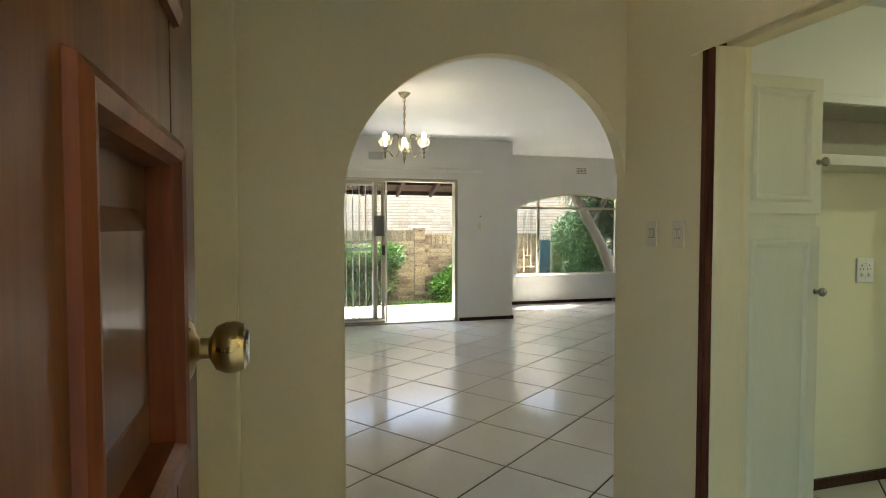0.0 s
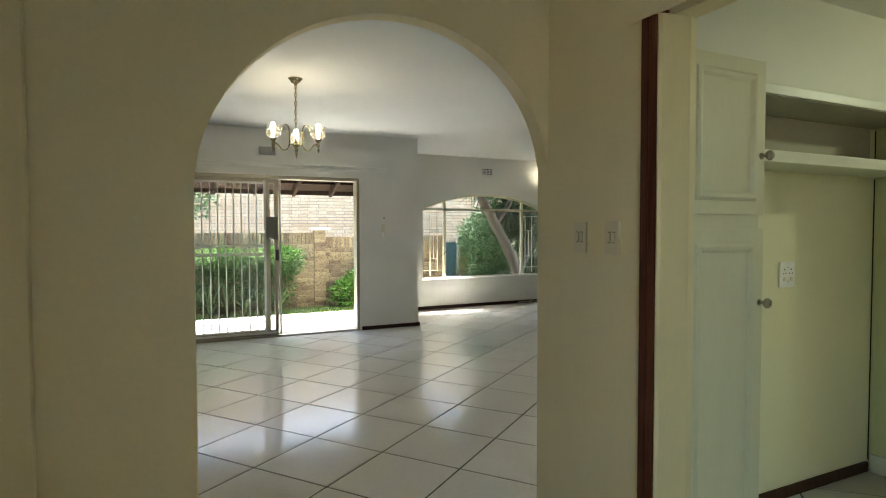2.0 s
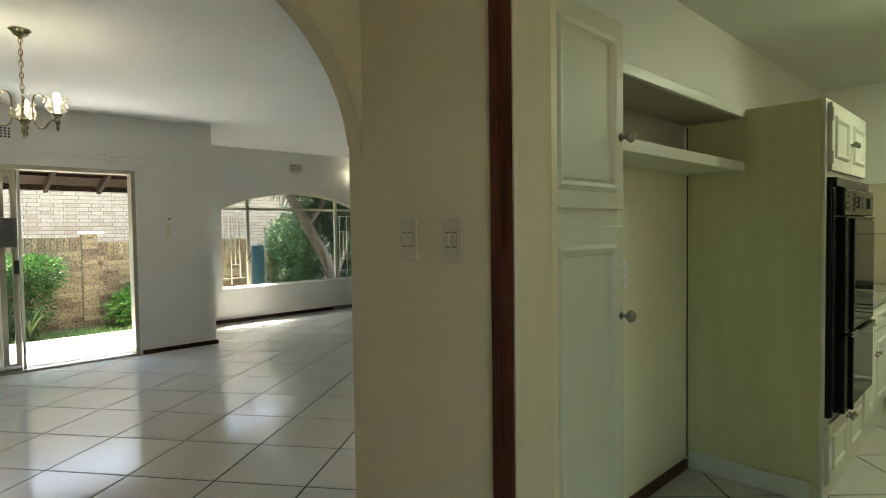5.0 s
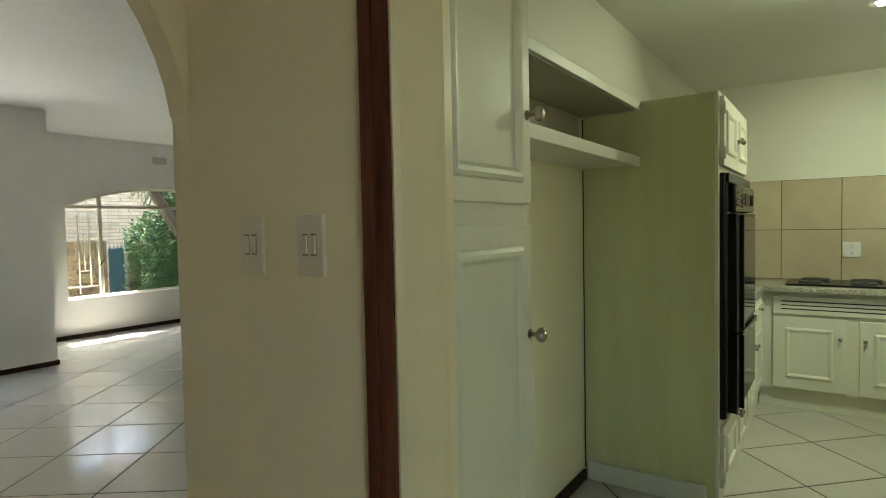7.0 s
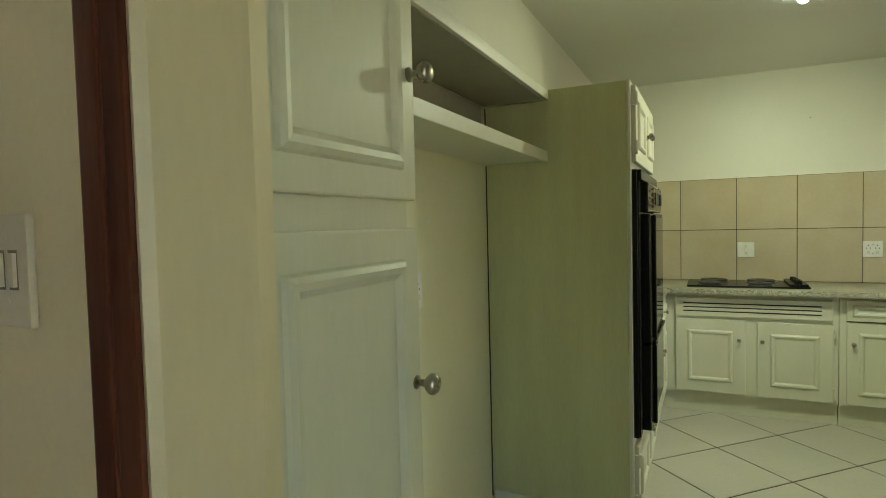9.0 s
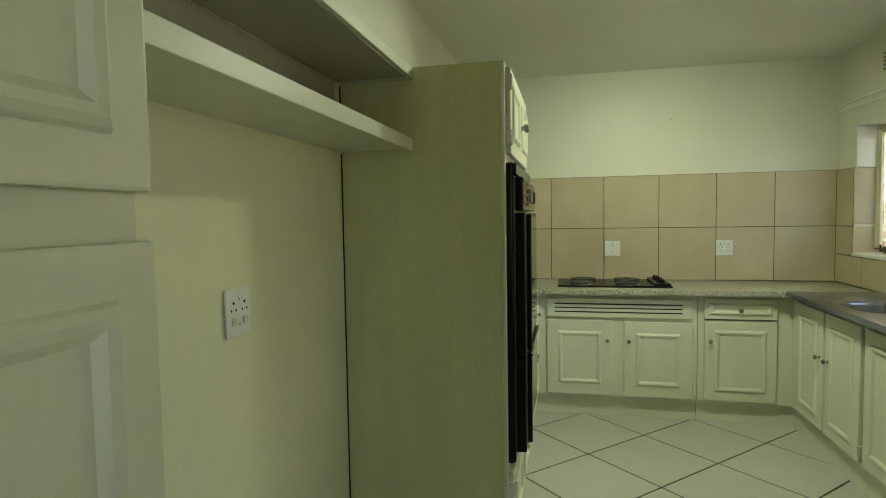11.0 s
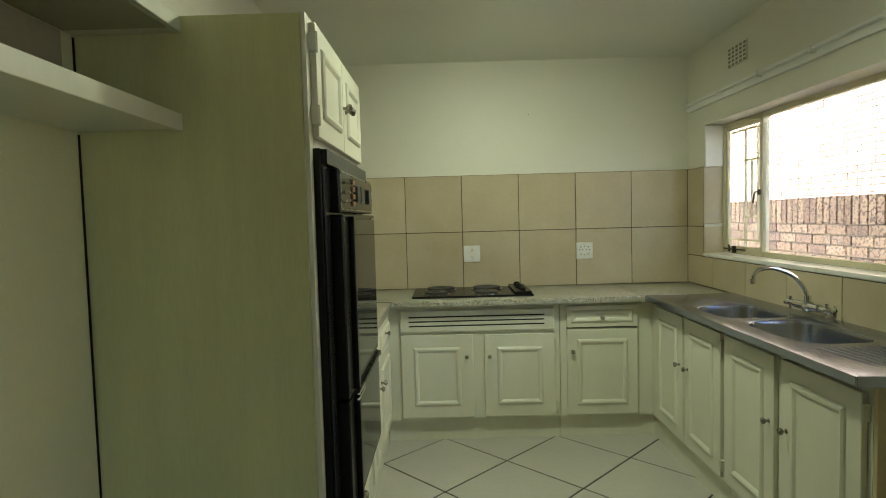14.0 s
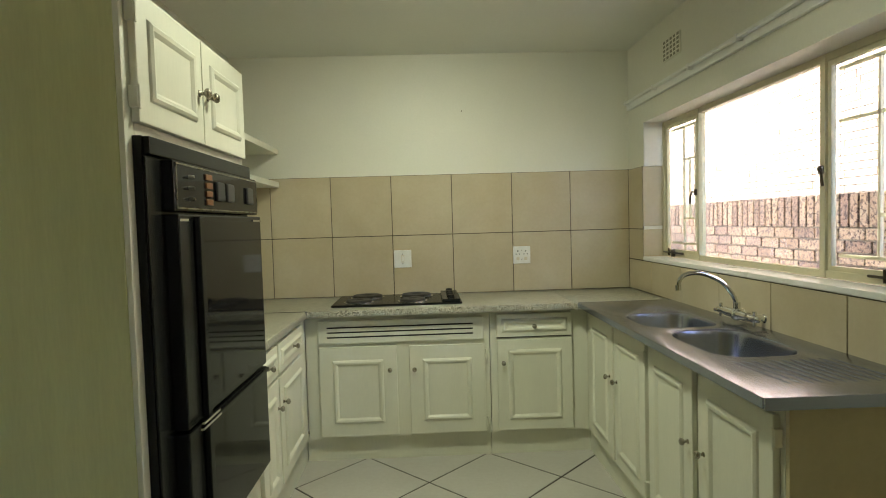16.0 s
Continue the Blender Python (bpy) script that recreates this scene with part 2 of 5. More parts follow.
M_PAVE = painted("pale_paving", (0.79, 0.77, 0.71), 0.85, 40, 1.5, 0.12, 0.6)
M_GROUND = painted("soil", (0.17, 0.13, 0.09), 0.95, 30, 0.8, 0.2, 0.8)
M_GRASS = leafy("grass_blades", (0.10, 0.17, 0.04), (0.17, 0.25, 0.07), (0.27, 0.33, 0.12))
M_LEAFD = leafy("dark_leaves", (0.025, 0.06, 0.015), (0.045, 0.10, 0.025), (0.08, 0.15, 0.035))
M_LEAFL = leafy("bright_leaves", (0.045, 0.11, 0.018), (0.09, 0.19, 0.03), (0.17, 0.29, 0.05))
M_LEAFM = leafy("green_leaves", (0.025, 0.065, 0.020), (0.05, 0.115, 0.035), (0.11, 0.21, 0.06))
M_YUCCA = leafy("yucca_leaves", (0.025, 0.05, 0.018), (0.045, 0.08, 0.028), (0.11, 0.12, 0.05))
M_BARK = painted("rough_bark", (0.115, 0.09, 0.062), 0.95, 22, 3, 0.3, 1.0, (3, 3, 0.6))
M_TEAL = painted("teal_paint", (0.04, 0.095, 0.12), 0.5, 40, 2, 0.1, 0.3)
M_ROOF = painted("roof_tile_clay", (0.20, 0.13, 0.10), 0.9, 30, 2, 0.2, 0.8)


def granite():
    m, t, b = nodes_of("speckled_laminate")
    co = coords(t)
    a, c = noise_node(t, co, 170, 2, 0.7), noise_node(t, co, 95, 2, 0.7)
    col = ramp(t, a, (0.36, (0.05, 0.055, 0.045)), (0.46, (0.33, 0.32, 0.25)), (0.60, (0.62, 0.60, 0.50)))
    col = mixed(t, col, ramp(t, c, (0.36, (0.45, 0.40, 0.33)), (0.5, (1, 1, 1))), 0.7, "MULTIPLY")
    t.links.new(col, b.inputs["Base Color"])
    b.inputs["Roughness"].default_value = 0.28
    return m


M_GRANITE = granite()

# ---- building helpers ----


class Shape:
    """A bmesh that grows piece by piece."""

    def __init__(self):
        self.bm = bmesh.new()

    def box(self, x0, x1, y0, y1, z0, z1, bevel=0.0):
        made = bmesh.ops.create_cube(self.bm, size=1)["verts"]
        for v in made:
            v.co = Vector(((x0 + x1) / 2 + v.co.x * (x1 - x0), (y0 + y1) / 2 + v.co.y * (y1 - y0), (z0 + z1) / 2 + v.co.z * (z1 - z0)))
        if bevel:
            edges = list({e for v in made for e in v.link_edges})
            bmesh.ops.bevel(self.bm, geom=edges, offset=bevel, segments=2, affect="EDGES", profile=0.6)
        return self

    def cyl(self, a, b, r, r2=None, seg=16):
        a, b = Vector(a), Vector(b)
        m = Matrix.Translation((a + b) / 2) @ (b - a).to_track_quat("Z", "Y").to_matrix().to_4x4()
        bmesh.ops.create_cone(self.bm, cap_ends=True, segments=seg, radius1=r, radius2=r if r2 is None else r2, depth=(b - a).length, matrix=m)
        return self

    def ball(self, c, r, squash=(1, 1, 1), seg=16):
        m = Matrix.Translation(c) @ Matrix.Diagonal((*squash, 1))
        bmesh.ops.create_uvsphere(self.bm, u_segments=seg, v_segments=seg // 2 + 2, radius=r, matrix=m)
        return self

    def lathe(self, profile, m=None, seg=24):
        """profile: (radius, height) pairs, turned about local z."""
        m = m or Matrix()
        rings = [[self.bm.verts.new(m @ Vector((r * math.cos(2 * math.pi * k / seg), r * math.sin(2 * math.pi * k / seg), h))) for k in range(seg)] for r, h in profile]
        for a, b in zip(rings, rings[1:]):
            for k in range(seg):
                self.bm.faces.new((a[k], a[(k + 1) % seg], b[(k + 1) % seg], b[k]))
        for ring, flip in ((rings[0], True), (rings[-1], False)):
            self.bm.faces.new(list(reversed(ring)) if flip else ring)
        return self

    def tube(self, pts, r, seg=10):
        pts = [Vector(p) for p in pts]
        rings = []
        for k, p in enumerate(pts):
            d = (pts[min(k + 1, len(pts) - 1)] - pts[max(k - 1, 0)]).normalized()
            q = d.to_track_quat("Z", "Y").to_matrix()
            rr = r[k] if isinstance(r, (list, tuple)) else r
            rings.append([self.bm.verts.new(p + q @ Vector((rr * math.cos(2 * math.pi * s / seg), rr * math.sin(2 * math.pi * s / seg), 0))) for s in range(seg)])
        for a, b in zip(rings, rings[1:]):
            best = min(range(seg), key=lambda o: sum((a[s].co - b[(s + o) % seg].co).length for s in range(0, seg, 3)))
            for s in range(seg):
                self.bm.faces.new((a[s], a[(s + 1) % seg], b[(s + 1 + best) % seg], b[(s + best) % seg]))
        self.bm.faces.new(list(reversed(rings[0])))
        self.bm.faces.new(rings[-1])
        return self

    def prism(self, poly, lo, hi, axis="z"):
        """A polygon (pairs) stretched from lo to hi along an axis."""
        put = {"z": lambda p, h: (p[0], p[1], h), "x": lambda p, h: (h, p[0], p[1]), "y": lambda p, h: (p[0], h, p[1])}[axis]
        a, b = [self.bm.verts.new(put(p, lo)) for p in poly], [self.bm.verts.new(put(p, hi)) for p in poly]
        n = len(poly)
        self.bm.faces.new(a)
        self.bm.faces.new(list(reversed(b)))
        for k in range(n):
            self.bm.faces.new((a[k], b[k], b[(k + 1) % n], a[(k + 1) % n]))
        return self

    def moulding(self, x0, x1, z0, z1, y, steps):
        """A picture-frame moulding on the plane y; steps: (inset, height towards -y)."""
        loops = [[self.bm.verts.new(c) for c in ((x0 + i, y - h, z0 + i), (x1 - i, y - h, z0 + i), (x1 - i, y - h, z1 - i), (x0 + i, y - h, z1 - i))] for i, h in steps]
        for a, b in zip(loops, loops[1:]):
            for k in range(4):
                self.bm.faces.new((a[k], a[(k + 1) % 4], b[(k + 1) % 4], b[k]))
        return self


def part(name, shape, mat, parent=None, label="", smooth=False):
    bm = shape.bm if isinstance(shape, Shape) else shape
    bmesh.ops.recalc_face_normals(bm, faces=bm.faces)
    me = bpy.data.meshes.new(name)
    bm.to_mesh(me)
    bm.free()
    if smooth:
        for p in me.polygons:
            p.use_smooth = True
        me.set_sharp_from_angle(angle=radians(40))
    me.materials.append(mat)
    ob = new(name, me)
    if parent is not None:
        ob.parent = parent
    if label:
        ob["label"] = label
    return ob


def thing(name, label, category, m=None, group=""):
    ob = new(name)
    ob.empty_display_size = 0.05
    ob.matrix_world = SITE @ (m or Matrix())
    return tagged(ob, label, category, group)


def fixed(name, shape, mat, label, category, smooth=False):
    ob = part(name, shape, mat, None, "", smooth)
    ob.matrix_world = SITE
    return tagged(ob, label, category, "", "structure")


def flowing(pts, n=4):
    """A smooth line through the points."""
    p = [Vector(q) for q in pts]
    p = [p[0] * 2 - p[1]] + p + [p[-1] * 2 - p[-2]]
    out = []
    for a, b, c, d in zip(p, p[1:], p[2:], p[3:]):
        for k in range(n):
            u = k / n
            out.append(0.5 * (2 * b + (c - a) * u + (2 * a - 5 * b + 4 * c - d) * u * u + (3 * b - a - 3 * c + d) * u ** 3))
    return out + [p[-2]]

# ---- structure ----
KC, LC = 2.48, 2.67                # ceiling heights: kitchen and hall, living room
EX = 2.835                         # kitchen face of the window wall
SLX, WWX = -5.63, -7.06            # inner faces of the sliding-door wall and of the arched-window wall


def arc(y0, y1, spring, rise, n=28):
    c, r = (y0 + y1) / 2, (y1 - y0) / 2
    return [(c - r * math.cos(math.pi * k / n), spring + rise * math.sin(math.pi * k / n)) for k in range(n + 1)]


def seg_arc(y0, y1, spring, rise, n=20):
    """A flat arch, part of a circle."""
    w = (y1 - y0) / 2
    r = (w * w + rise * rise) / (2 * rise)
    c = (y0 + y1) / 2
    return [(c - w + 2 * w * k / n, spring + math.sqrt(r * r - (-w + 2 * w * k / n) ** 2) - (r - rise)) for k in range(n + 1)]


SITE = HALL
arch = [(y, z + 0.04 * (y + 0.656) / 0.656) for y, z in arc(-1.312, 0.0, 1.535, 0.605)]
s = Shape().prism([(-3.6, 0), (-1.312, 0)] + arch + [(0.0, LC), (-3.6, LC)], -0.12, -0.05, "x")
key = {(round(a, 3), round(b, 3)) for a, b in arch} | {(-1.312, 0.0)}
rim = [e for e in s.bm.edges if all((round(v.co.y, 3), round(v.co.z, 3)) in key for v in e.verts) and abs(e.verts[0].co.x - e.verts[1].co.x) < 1e-4]
bmesh.ops.bevel(s.bm, geom=rim, offset=0.012, segments=3, affect="EDGES", profile=0.5)
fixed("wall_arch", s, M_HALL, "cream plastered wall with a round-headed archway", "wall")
fixed("wall_partition", Shape().box(-0.12, -0.03, 0.07, 6.2, 0, LC), M_WALL, "plastered wall between living room and kitchen", "wall")
SITE = NICHE
fixed("wall_kitchen_west", Shape().box(-0.03, 0.05, 0.07, 4.64, 0, LC), M_KWALL_LIT, "pale kitchen wall behind the shelves", "wall")
SITE = HALL
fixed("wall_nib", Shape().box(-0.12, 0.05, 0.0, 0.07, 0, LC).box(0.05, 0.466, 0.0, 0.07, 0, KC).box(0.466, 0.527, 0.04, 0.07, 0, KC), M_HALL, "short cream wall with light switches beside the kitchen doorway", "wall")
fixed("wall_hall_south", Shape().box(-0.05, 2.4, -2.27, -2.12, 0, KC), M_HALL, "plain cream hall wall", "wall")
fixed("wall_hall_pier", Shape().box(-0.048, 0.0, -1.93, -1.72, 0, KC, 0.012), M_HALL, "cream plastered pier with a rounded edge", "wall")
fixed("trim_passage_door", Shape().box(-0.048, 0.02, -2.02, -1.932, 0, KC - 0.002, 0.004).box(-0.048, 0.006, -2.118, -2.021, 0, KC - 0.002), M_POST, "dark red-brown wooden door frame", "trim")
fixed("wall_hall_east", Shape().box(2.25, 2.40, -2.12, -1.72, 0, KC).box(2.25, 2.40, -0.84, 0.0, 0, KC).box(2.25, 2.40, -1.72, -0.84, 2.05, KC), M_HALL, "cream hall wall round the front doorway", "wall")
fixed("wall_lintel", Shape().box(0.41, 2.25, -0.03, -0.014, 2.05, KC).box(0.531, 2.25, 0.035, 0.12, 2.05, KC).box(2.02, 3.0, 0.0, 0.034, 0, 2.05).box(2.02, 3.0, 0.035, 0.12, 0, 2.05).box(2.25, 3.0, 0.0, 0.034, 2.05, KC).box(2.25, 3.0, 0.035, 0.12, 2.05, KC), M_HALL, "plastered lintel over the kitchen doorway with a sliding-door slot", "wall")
fixed("trim_slot", Shape().box(0.41, 2.25, -0.013, 0.034, 2.075, 2.12), M_TRIMDARK, "dark wooden track inside the lintel slot", "trim")
post = thing("door_post", "dark mahogany door post with ragged paint edge", "door post")
part("board", Shape().box(0.467, 0.496, -0.021, 0.038, 0, 2.07, 0.003), M_POST, post)
part("stop", Shape().box(0.496, 0.527, -0.019, 0.038, 0, 2.07, 0.004), M_POST, post)
fixed("wall_kitchen_jamb", Shape().prism([(0.528, -0.014), (0.534, -0.016), (0.541, -0.006), (0.557, 0.086), (0.559, 0.094), (0.556, 0.122), (0.528, 0.122)], 0, 2.05), M_JAMB, "cream painted jamb between door post and cupboard", "trim")
SITE = HOME
fixed("wall_kitchen_north", Shape().box(0.05, 3.0, 4.5, 4.64, 0, KC), M_KWALL, "pale kitchen wall above a beige tiled splashback", "wall")
fixed("wall_kitchen_east", Shape().box(EX, 3.0, 0.12, 1.9, 0, KC).box(EX, 3.0, 4.25, 4.5, 0, KC).box(EX, 3.0, 1.9, 4.25, 0, 1.10).box(EX, 3.0, 1.9, 4.25, 1.96, KC), M_KWALL, "pale kitchen wall with a wide window", "wall")
fixed("wall_bulkhead", Shape().box(0.081, 0.215, 0.032, 4.5, 1.985, KC), M_KWALL, "pale plastered wall band above shelves and oven cabinet", "wall")
fixed("ceiling_kitchen", Shape().box(-0.05, 3.1, -0.094, 4.7, KC, KC + 0.1), M_KCEIL, "flat pale kitchen ceiling", "ceiling")
SITE = HALL
fixed("ceiling_hall", Shape().box(-0.05, 2.6, -2.27, 0.0, KC, KC + 0.1), M_CEIL, "flat hall ceiling", "ceiling")
SITE = LIVING
fixed("ceiling_living", Shape().box(-7.3, -0.0, -3.8, 6.4, LC, LC + 0.1), M_CEIL, "flat white living room ceiling", "ceiling")
fixed("wall_sliding_door", Shape().box(SLX - 0.22, SLX, -3.6, -1.33, 0, LC).box(SLX - 0.22, SLX, 1.07, 1.94, 0, LC).box(SLX - 0.22, SLX, -1.33, 1.07, 2.08, LC), M_WALL, "white plastered wall round the sliding door", "wall")
fixed("wall_return", Shape().box(WWX - 0.22, SLX - 0.22, 1.72, 1.94, 0, LC), M_WALL, "white plastered return wall", "wall")
win = seg_arc(2.65, 5.22, 1.745, 0.265)
s = Shape()
for (ya, za), (yb, zb) in zip(win, win[1:]):
    s.prism([(ya, za), (yb, zb), (yb, LC), (ya, LC)], WWX - 0.22, WWX, "x")
s.box(WWX - 0.22, WWX, 1.94, 2.65, 0, LC).box(WWX - 0.22, WWX, 5.22, 6.2, 0, LC).box(WWX - 0.22, WWX, 2.65, 5.22, 0, 0.508)
bmesh.ops.remove_doubles(s.bm, verts=s.bm.verts, dist=0.0005)
fixed("wall_arched_window", s, M_WALL, "white plastered wall with a flat-arched window", "wall")
fixed("wall_living_north", Shape().box(WWX - 0.22, 0.05, 6.2, 6.4, 0, LC), M_WALL, "plain white living room wall", "wall")
fixed("wall_living_south", Shape().box(SLX - 0.22, 0.0, -3.8, -3.6, 0, LC), M_WALL, "plain white living room wall", "wall")
for name, dims in (("baseboard_pier", (SLX, SLX + 0.018, 1.10, 1.96, 0, 0.05)), ("baseboard_return", (WWX + 0.02, SLX + 0.018, 1.94, 1.958, 0, 0.05)), ("baseboard_window", (WWX, WWX + 0.018, 1.96, 6.2, 0, 0.055)),
                   ("baseboard_south", (SLX, SLX + 0.018, -3.6, -1.36, 0, 0.05))):
    fixed(name, Shape().box(*dims, 0.003), M_TRIMDARK, "thin dark wooden skirting strip", "skirting")
SITE = NICHE
fixed("baseboard_niche", Shape().box(0.05, 0.068, 0.53, 2.15, 0, 0.055, 0.003), M_TRIMDARK, "thin dark wooden skirting strip", "skirting")
SITE = HOME


# ---- floors ----
def clipped(poly, x0, x1, y0, y1):
    for axis, lim, sign in ((0, x0, 1), (0, x1, -1), (1, y0, 1), (1, y1, -1)):
        out = []
        for k, a in enumerate(poly):
            b = poly[(k + 1) % len(poly)]
            da, db = (a[axis] - lim) * sign, (b[axis] - lim) * sign
            if da >= 0:
                out.append(a)
            if (da >= 0) != (db >= 0):
                f = da / (da - db)
                out.append((a[0] + (b[0] - a[0]) * f, a[1] + (b[1] - a[1]) * f))
        poly = out
        if len(poly) < 3:
            return []
    return poly


def tile_mesh(poly, depth=0.008, edge=0.0018):
    cx, cy = sum(p[0] for p in poly) / len(poly), sum(p[1] for p in poly) / len(poly)
    n = len(poly)
    def ring(k, z):
        out = []
        for x, y in poly:
            d = math.hypot(x - cx, y - cy) or 1
            out.append((x - cx - (x - cx) / d * k, y - cy - (y - cy) / d * k, z))
        return out
    v = ring(0, -depth) + ring(0, -edge) + ring(edge, 0)
    f = [tuple(2 * n + k for k in range(n))]
    for a in (0, n):
        f += [(a + k, a + (k + 1) % n, a + n + (k + 1) % n, a + n + k) for k in range(n)]
    me = bpy.data.meshes.new("tile")
    me.from_pydata(v, [], f)
    return me, (cx, cy)


def lay_floor(floor, mat, ox, oy, side, angle, x0, x1, y0, y1, joint=0.008, keep=lambda x, y: True):
    """Square tiles turned by an angle, with one tile corner at (ox, oy)."""
    whole, h = None, (side - joint) / 2
    ca, sa = math.cos(radians(angle)), math.sin(radians(angle))
    span = int(max(abs(v) for v in (x0 - ox, x1 - ox, y0 - oy, y1 - oy)) * 1.5 / side) + 2
    for i in range(-span, span):
        for j in range(-span, span):
            u, w = (i + 0.5) * side, (j + 0.5) * side
            cx, cy = ox + u * ca - w * sa, oy + u * sa + w * ca
            if not (x0 - side < cx < x1 + side and y0 - side < cy < y1 + side) or not keep(cx, cy):
                continue
            full = [(cx + a * ca - b * sa, cy + a * sa + b * ca) for a, b in ((-h, -h), (h, -h), (h, h), (-h, h))]
            poly = clipped(full, x0, x1, y0, y1)
            if len(poly) < 3:
                continue
            if len(poly) == 4 and all(abs(a[0] - b[0]) + abs(a[1] - b[1]) < 1e-6 for a, b in zip(poly, full)):
                if whole is None:
                    whole, _ = tile_mesh(full)
                    whole.materials.append(mat)
                me, c = whole, (cx, cy)
            else:
                me, c = tile_mesh(poly)
                me.materials.append(mat)
            ob = new("tile", me)
            ob.location = (c[0], c[1], random.uniform(-0.0006, 0.0))
            ob.parent = floor


floor_living = fixed("floor_living", Shape().box(-7.0, 0.0, -3.8, 6.0, -0.08, -0.003), M_GROUT, "cream floor tiles laid diagonally with dark joints", "floor")
floor_hall = fixed("floor_hall", Shape().box(0.0, 2.6, -2.36, -0.03, -0.08, -0.003), M_GROUT, "cream hall floor tiles laid diagonally", "floor")
floor_kitchen = fixed("floor_kitchen", Shape().box(0.0, 2.9, -0.03, 4.5, -0.08, -0.003), M_GROUT, "pale kitchen floor tiles laid diagonally with dark joints", "floor")

# ---- kitchen units ----
MOULD = ((0, 0), (0.004, 0.006), (0.012, 0.011), (0.022, 0.009), (0.028, 0.004), (0.032, 0.0005))
KNOB = ((0.004, 0.0), (0.009, 0.001), (0.009, 0.003), (0.0045, 0.006), (0.0045, 0.013), (0.010, 0.017), (0.0135, 0.022), (0.0135, 0.026), (0.010, 0.031), (0.004, 0.033))


def knob_at(parent, x, z, y, mat=None, size=1.0):
    m = Matrix.Translation((x, y, z)) @ pose(0, 0, 0, 90) @ Matrix.Scale(size, 4)
    return part("knob", Shape().lathe(KNOB, m, 16), mat or M_NICKEL, parent, "small round chrome knob", True)


def front(parent, name, x0, x1, z0, z1, knob=None, inset=0.055, thick=0.02, mat=None, hinge=None, ksize=1.0):
    """A drawer or door front with an applied moulding, facing -y from the plane y = 0."""
    d = part(name, Shape().box(x0, x1, -thick, 0, z0, z1, 0.004).moulding(x0 + inset, x1 - inset, z0 + inset, z1 - inset, -thick, MOULD), mat or M_CAB, parent)
    if knob:
        knob_at(d, knob[0], knob[1], -thick, None, ksize)
    if hinge is not None:
        for hz in (z0 + 0.06, z1 - 0.06):
            part("hinge", Shape().box(hinge - 0.007, hinge + 0.007, -thick - 0.004, -0.001, hz - 0.026, hz + 0.026, 0.002).cyl((hinge, -thick - 0.004, hz - 0.03), (hinge, -thick - 0.004, hz + 0.03), 0.0045, None, 8), M_CAB, d)
    return d


# row along the back wall: hob unit and drawer unit
hob_unit = thing("base_cabinet", "cream two-door base cabinet with slotted vent panel", "cabinet", pose(0.0, 3.975, 0))
part("body", Shape().box(0.752, 1.81, 0.0, 0.515, 0.14, 0.858), M_CAB, hob_unit)
part("plinth", Shape().box(0.735, 1.81, 0.034, 0.074, 0, 0.15), M_CAB, hob_unit)
front(hob_unit, "door", 0.826, 1.271, 0.157, 0.678, (1.232, 0.541), 0.077)
front(hob_unit, "door", 1.342, 1.779, 0.157, 0.672, (1.372, 0.539), 0.077, hinge=1.786)
vent = part("vent_panel", Shape().box(0.825, 1.775, -0.022, 0, 0.698, 0.829, 0.006), M_CAB, hob_unit, "vent panel with three dark slots")
for z in (0.735, 0.763, 0.791):
    part("slot", Shape().box(0.878, 1.714, -0.0235, -0.015, z - 0.004, z + 0.004), M_HOLE, vent)
drawer_unit = thing("base_cabinet", "cream base cabinet with one drawer and one door", "cabinet", pose(0.0, 3.975, 0))
part("body", Shape().box(1.814, 2.384, 0.0, 0.515, 0.14, 0.858), M_CAB, drawer_unit)
part("plinth", Shape().box(1.814, 2.41, 0.034, 0.074, 0, 0.15), M_CAB, drawer_unit)
front(drawer_unit, "drawer", 1.852, 2.289, 0.703, 0.837, (2.067, 0.765), 0.028)
part("gap", Shape().box(1.852, 2.288, -0.004, 0.001, 0.696, 0.701), M_HOLE, drawer_unit, "dark gap under the drawer")
front(drawer_unit, "door", 1.852, 2.289, 0.157, 0.691, (1.885, 0.556), 0.062)

# row under the window
for y0, doors, wide, label in ((4.02, ((0.150, 0.535, 0.500), (0.566, 0.954, 0.606)), 0.971, "cream two-door sink cabinet in the corner"),
                               (3.046, ((0.020, 0.406, 0.376), (0.450, 0.866, 0.490)), 0.886, "cream two-door sink cabinet with an open end panel")):
    unit = thing("sink_cabinet", label, "cabinet", pose(2.385, y0, 0, 0, 0, -90))
    part("body", Shape().box(0, wide, 0.0, 0.02, 0.14, 0.868).box(0, wide, 0.0205, 0.44, 0.14, 0.70), M_CAB, unit)
    part("plinth", Shape().box(0.0, wide, 0.020, 0.060, 0, 0.15), M_CAB, unit)
    for a, b, kx in doors:
        front(unit, "door", a, b, 0.160, 0.838, (kx, 0.575), 0.065, hinge=b + 0.006 if b > 0.86 else None)
part("end_panel", Shape().box(0.888, 0.904, 0.0, 0.44, 0.0, 0.866, 0.002), M_ENDPANEL, unit, "end panel browned to carry its shade")

# row beside the oven
left_unit = thing("base_cabinet", "narrow cream base cabinet with two drawers beside the oven", "cabinet", pose(0.75, 3.003, 0, 0, 0, 90))
part("body", Shape().box(0, 0.955, 0.0, 0.66, 0.145, 0.858), M_CAB, left_unit)
part("plinth", Shape().box(0, 1.02, 0.020, 0.060, 0, 0.165), M_CAB, left_unit)
front(left_unit, "drawer", 0.02, 0.290, 0.70, 0.84, (0.135, 0.77), 0.03)
front(left_unit, "drawer", 0.315, 0.800, 0.70, 0.84, (0.60, 0.77), 0.03)
front(left_unit, "door", 0.02, 0.290, 0.185, 0.685, (0.255, 0.56), 0.06)
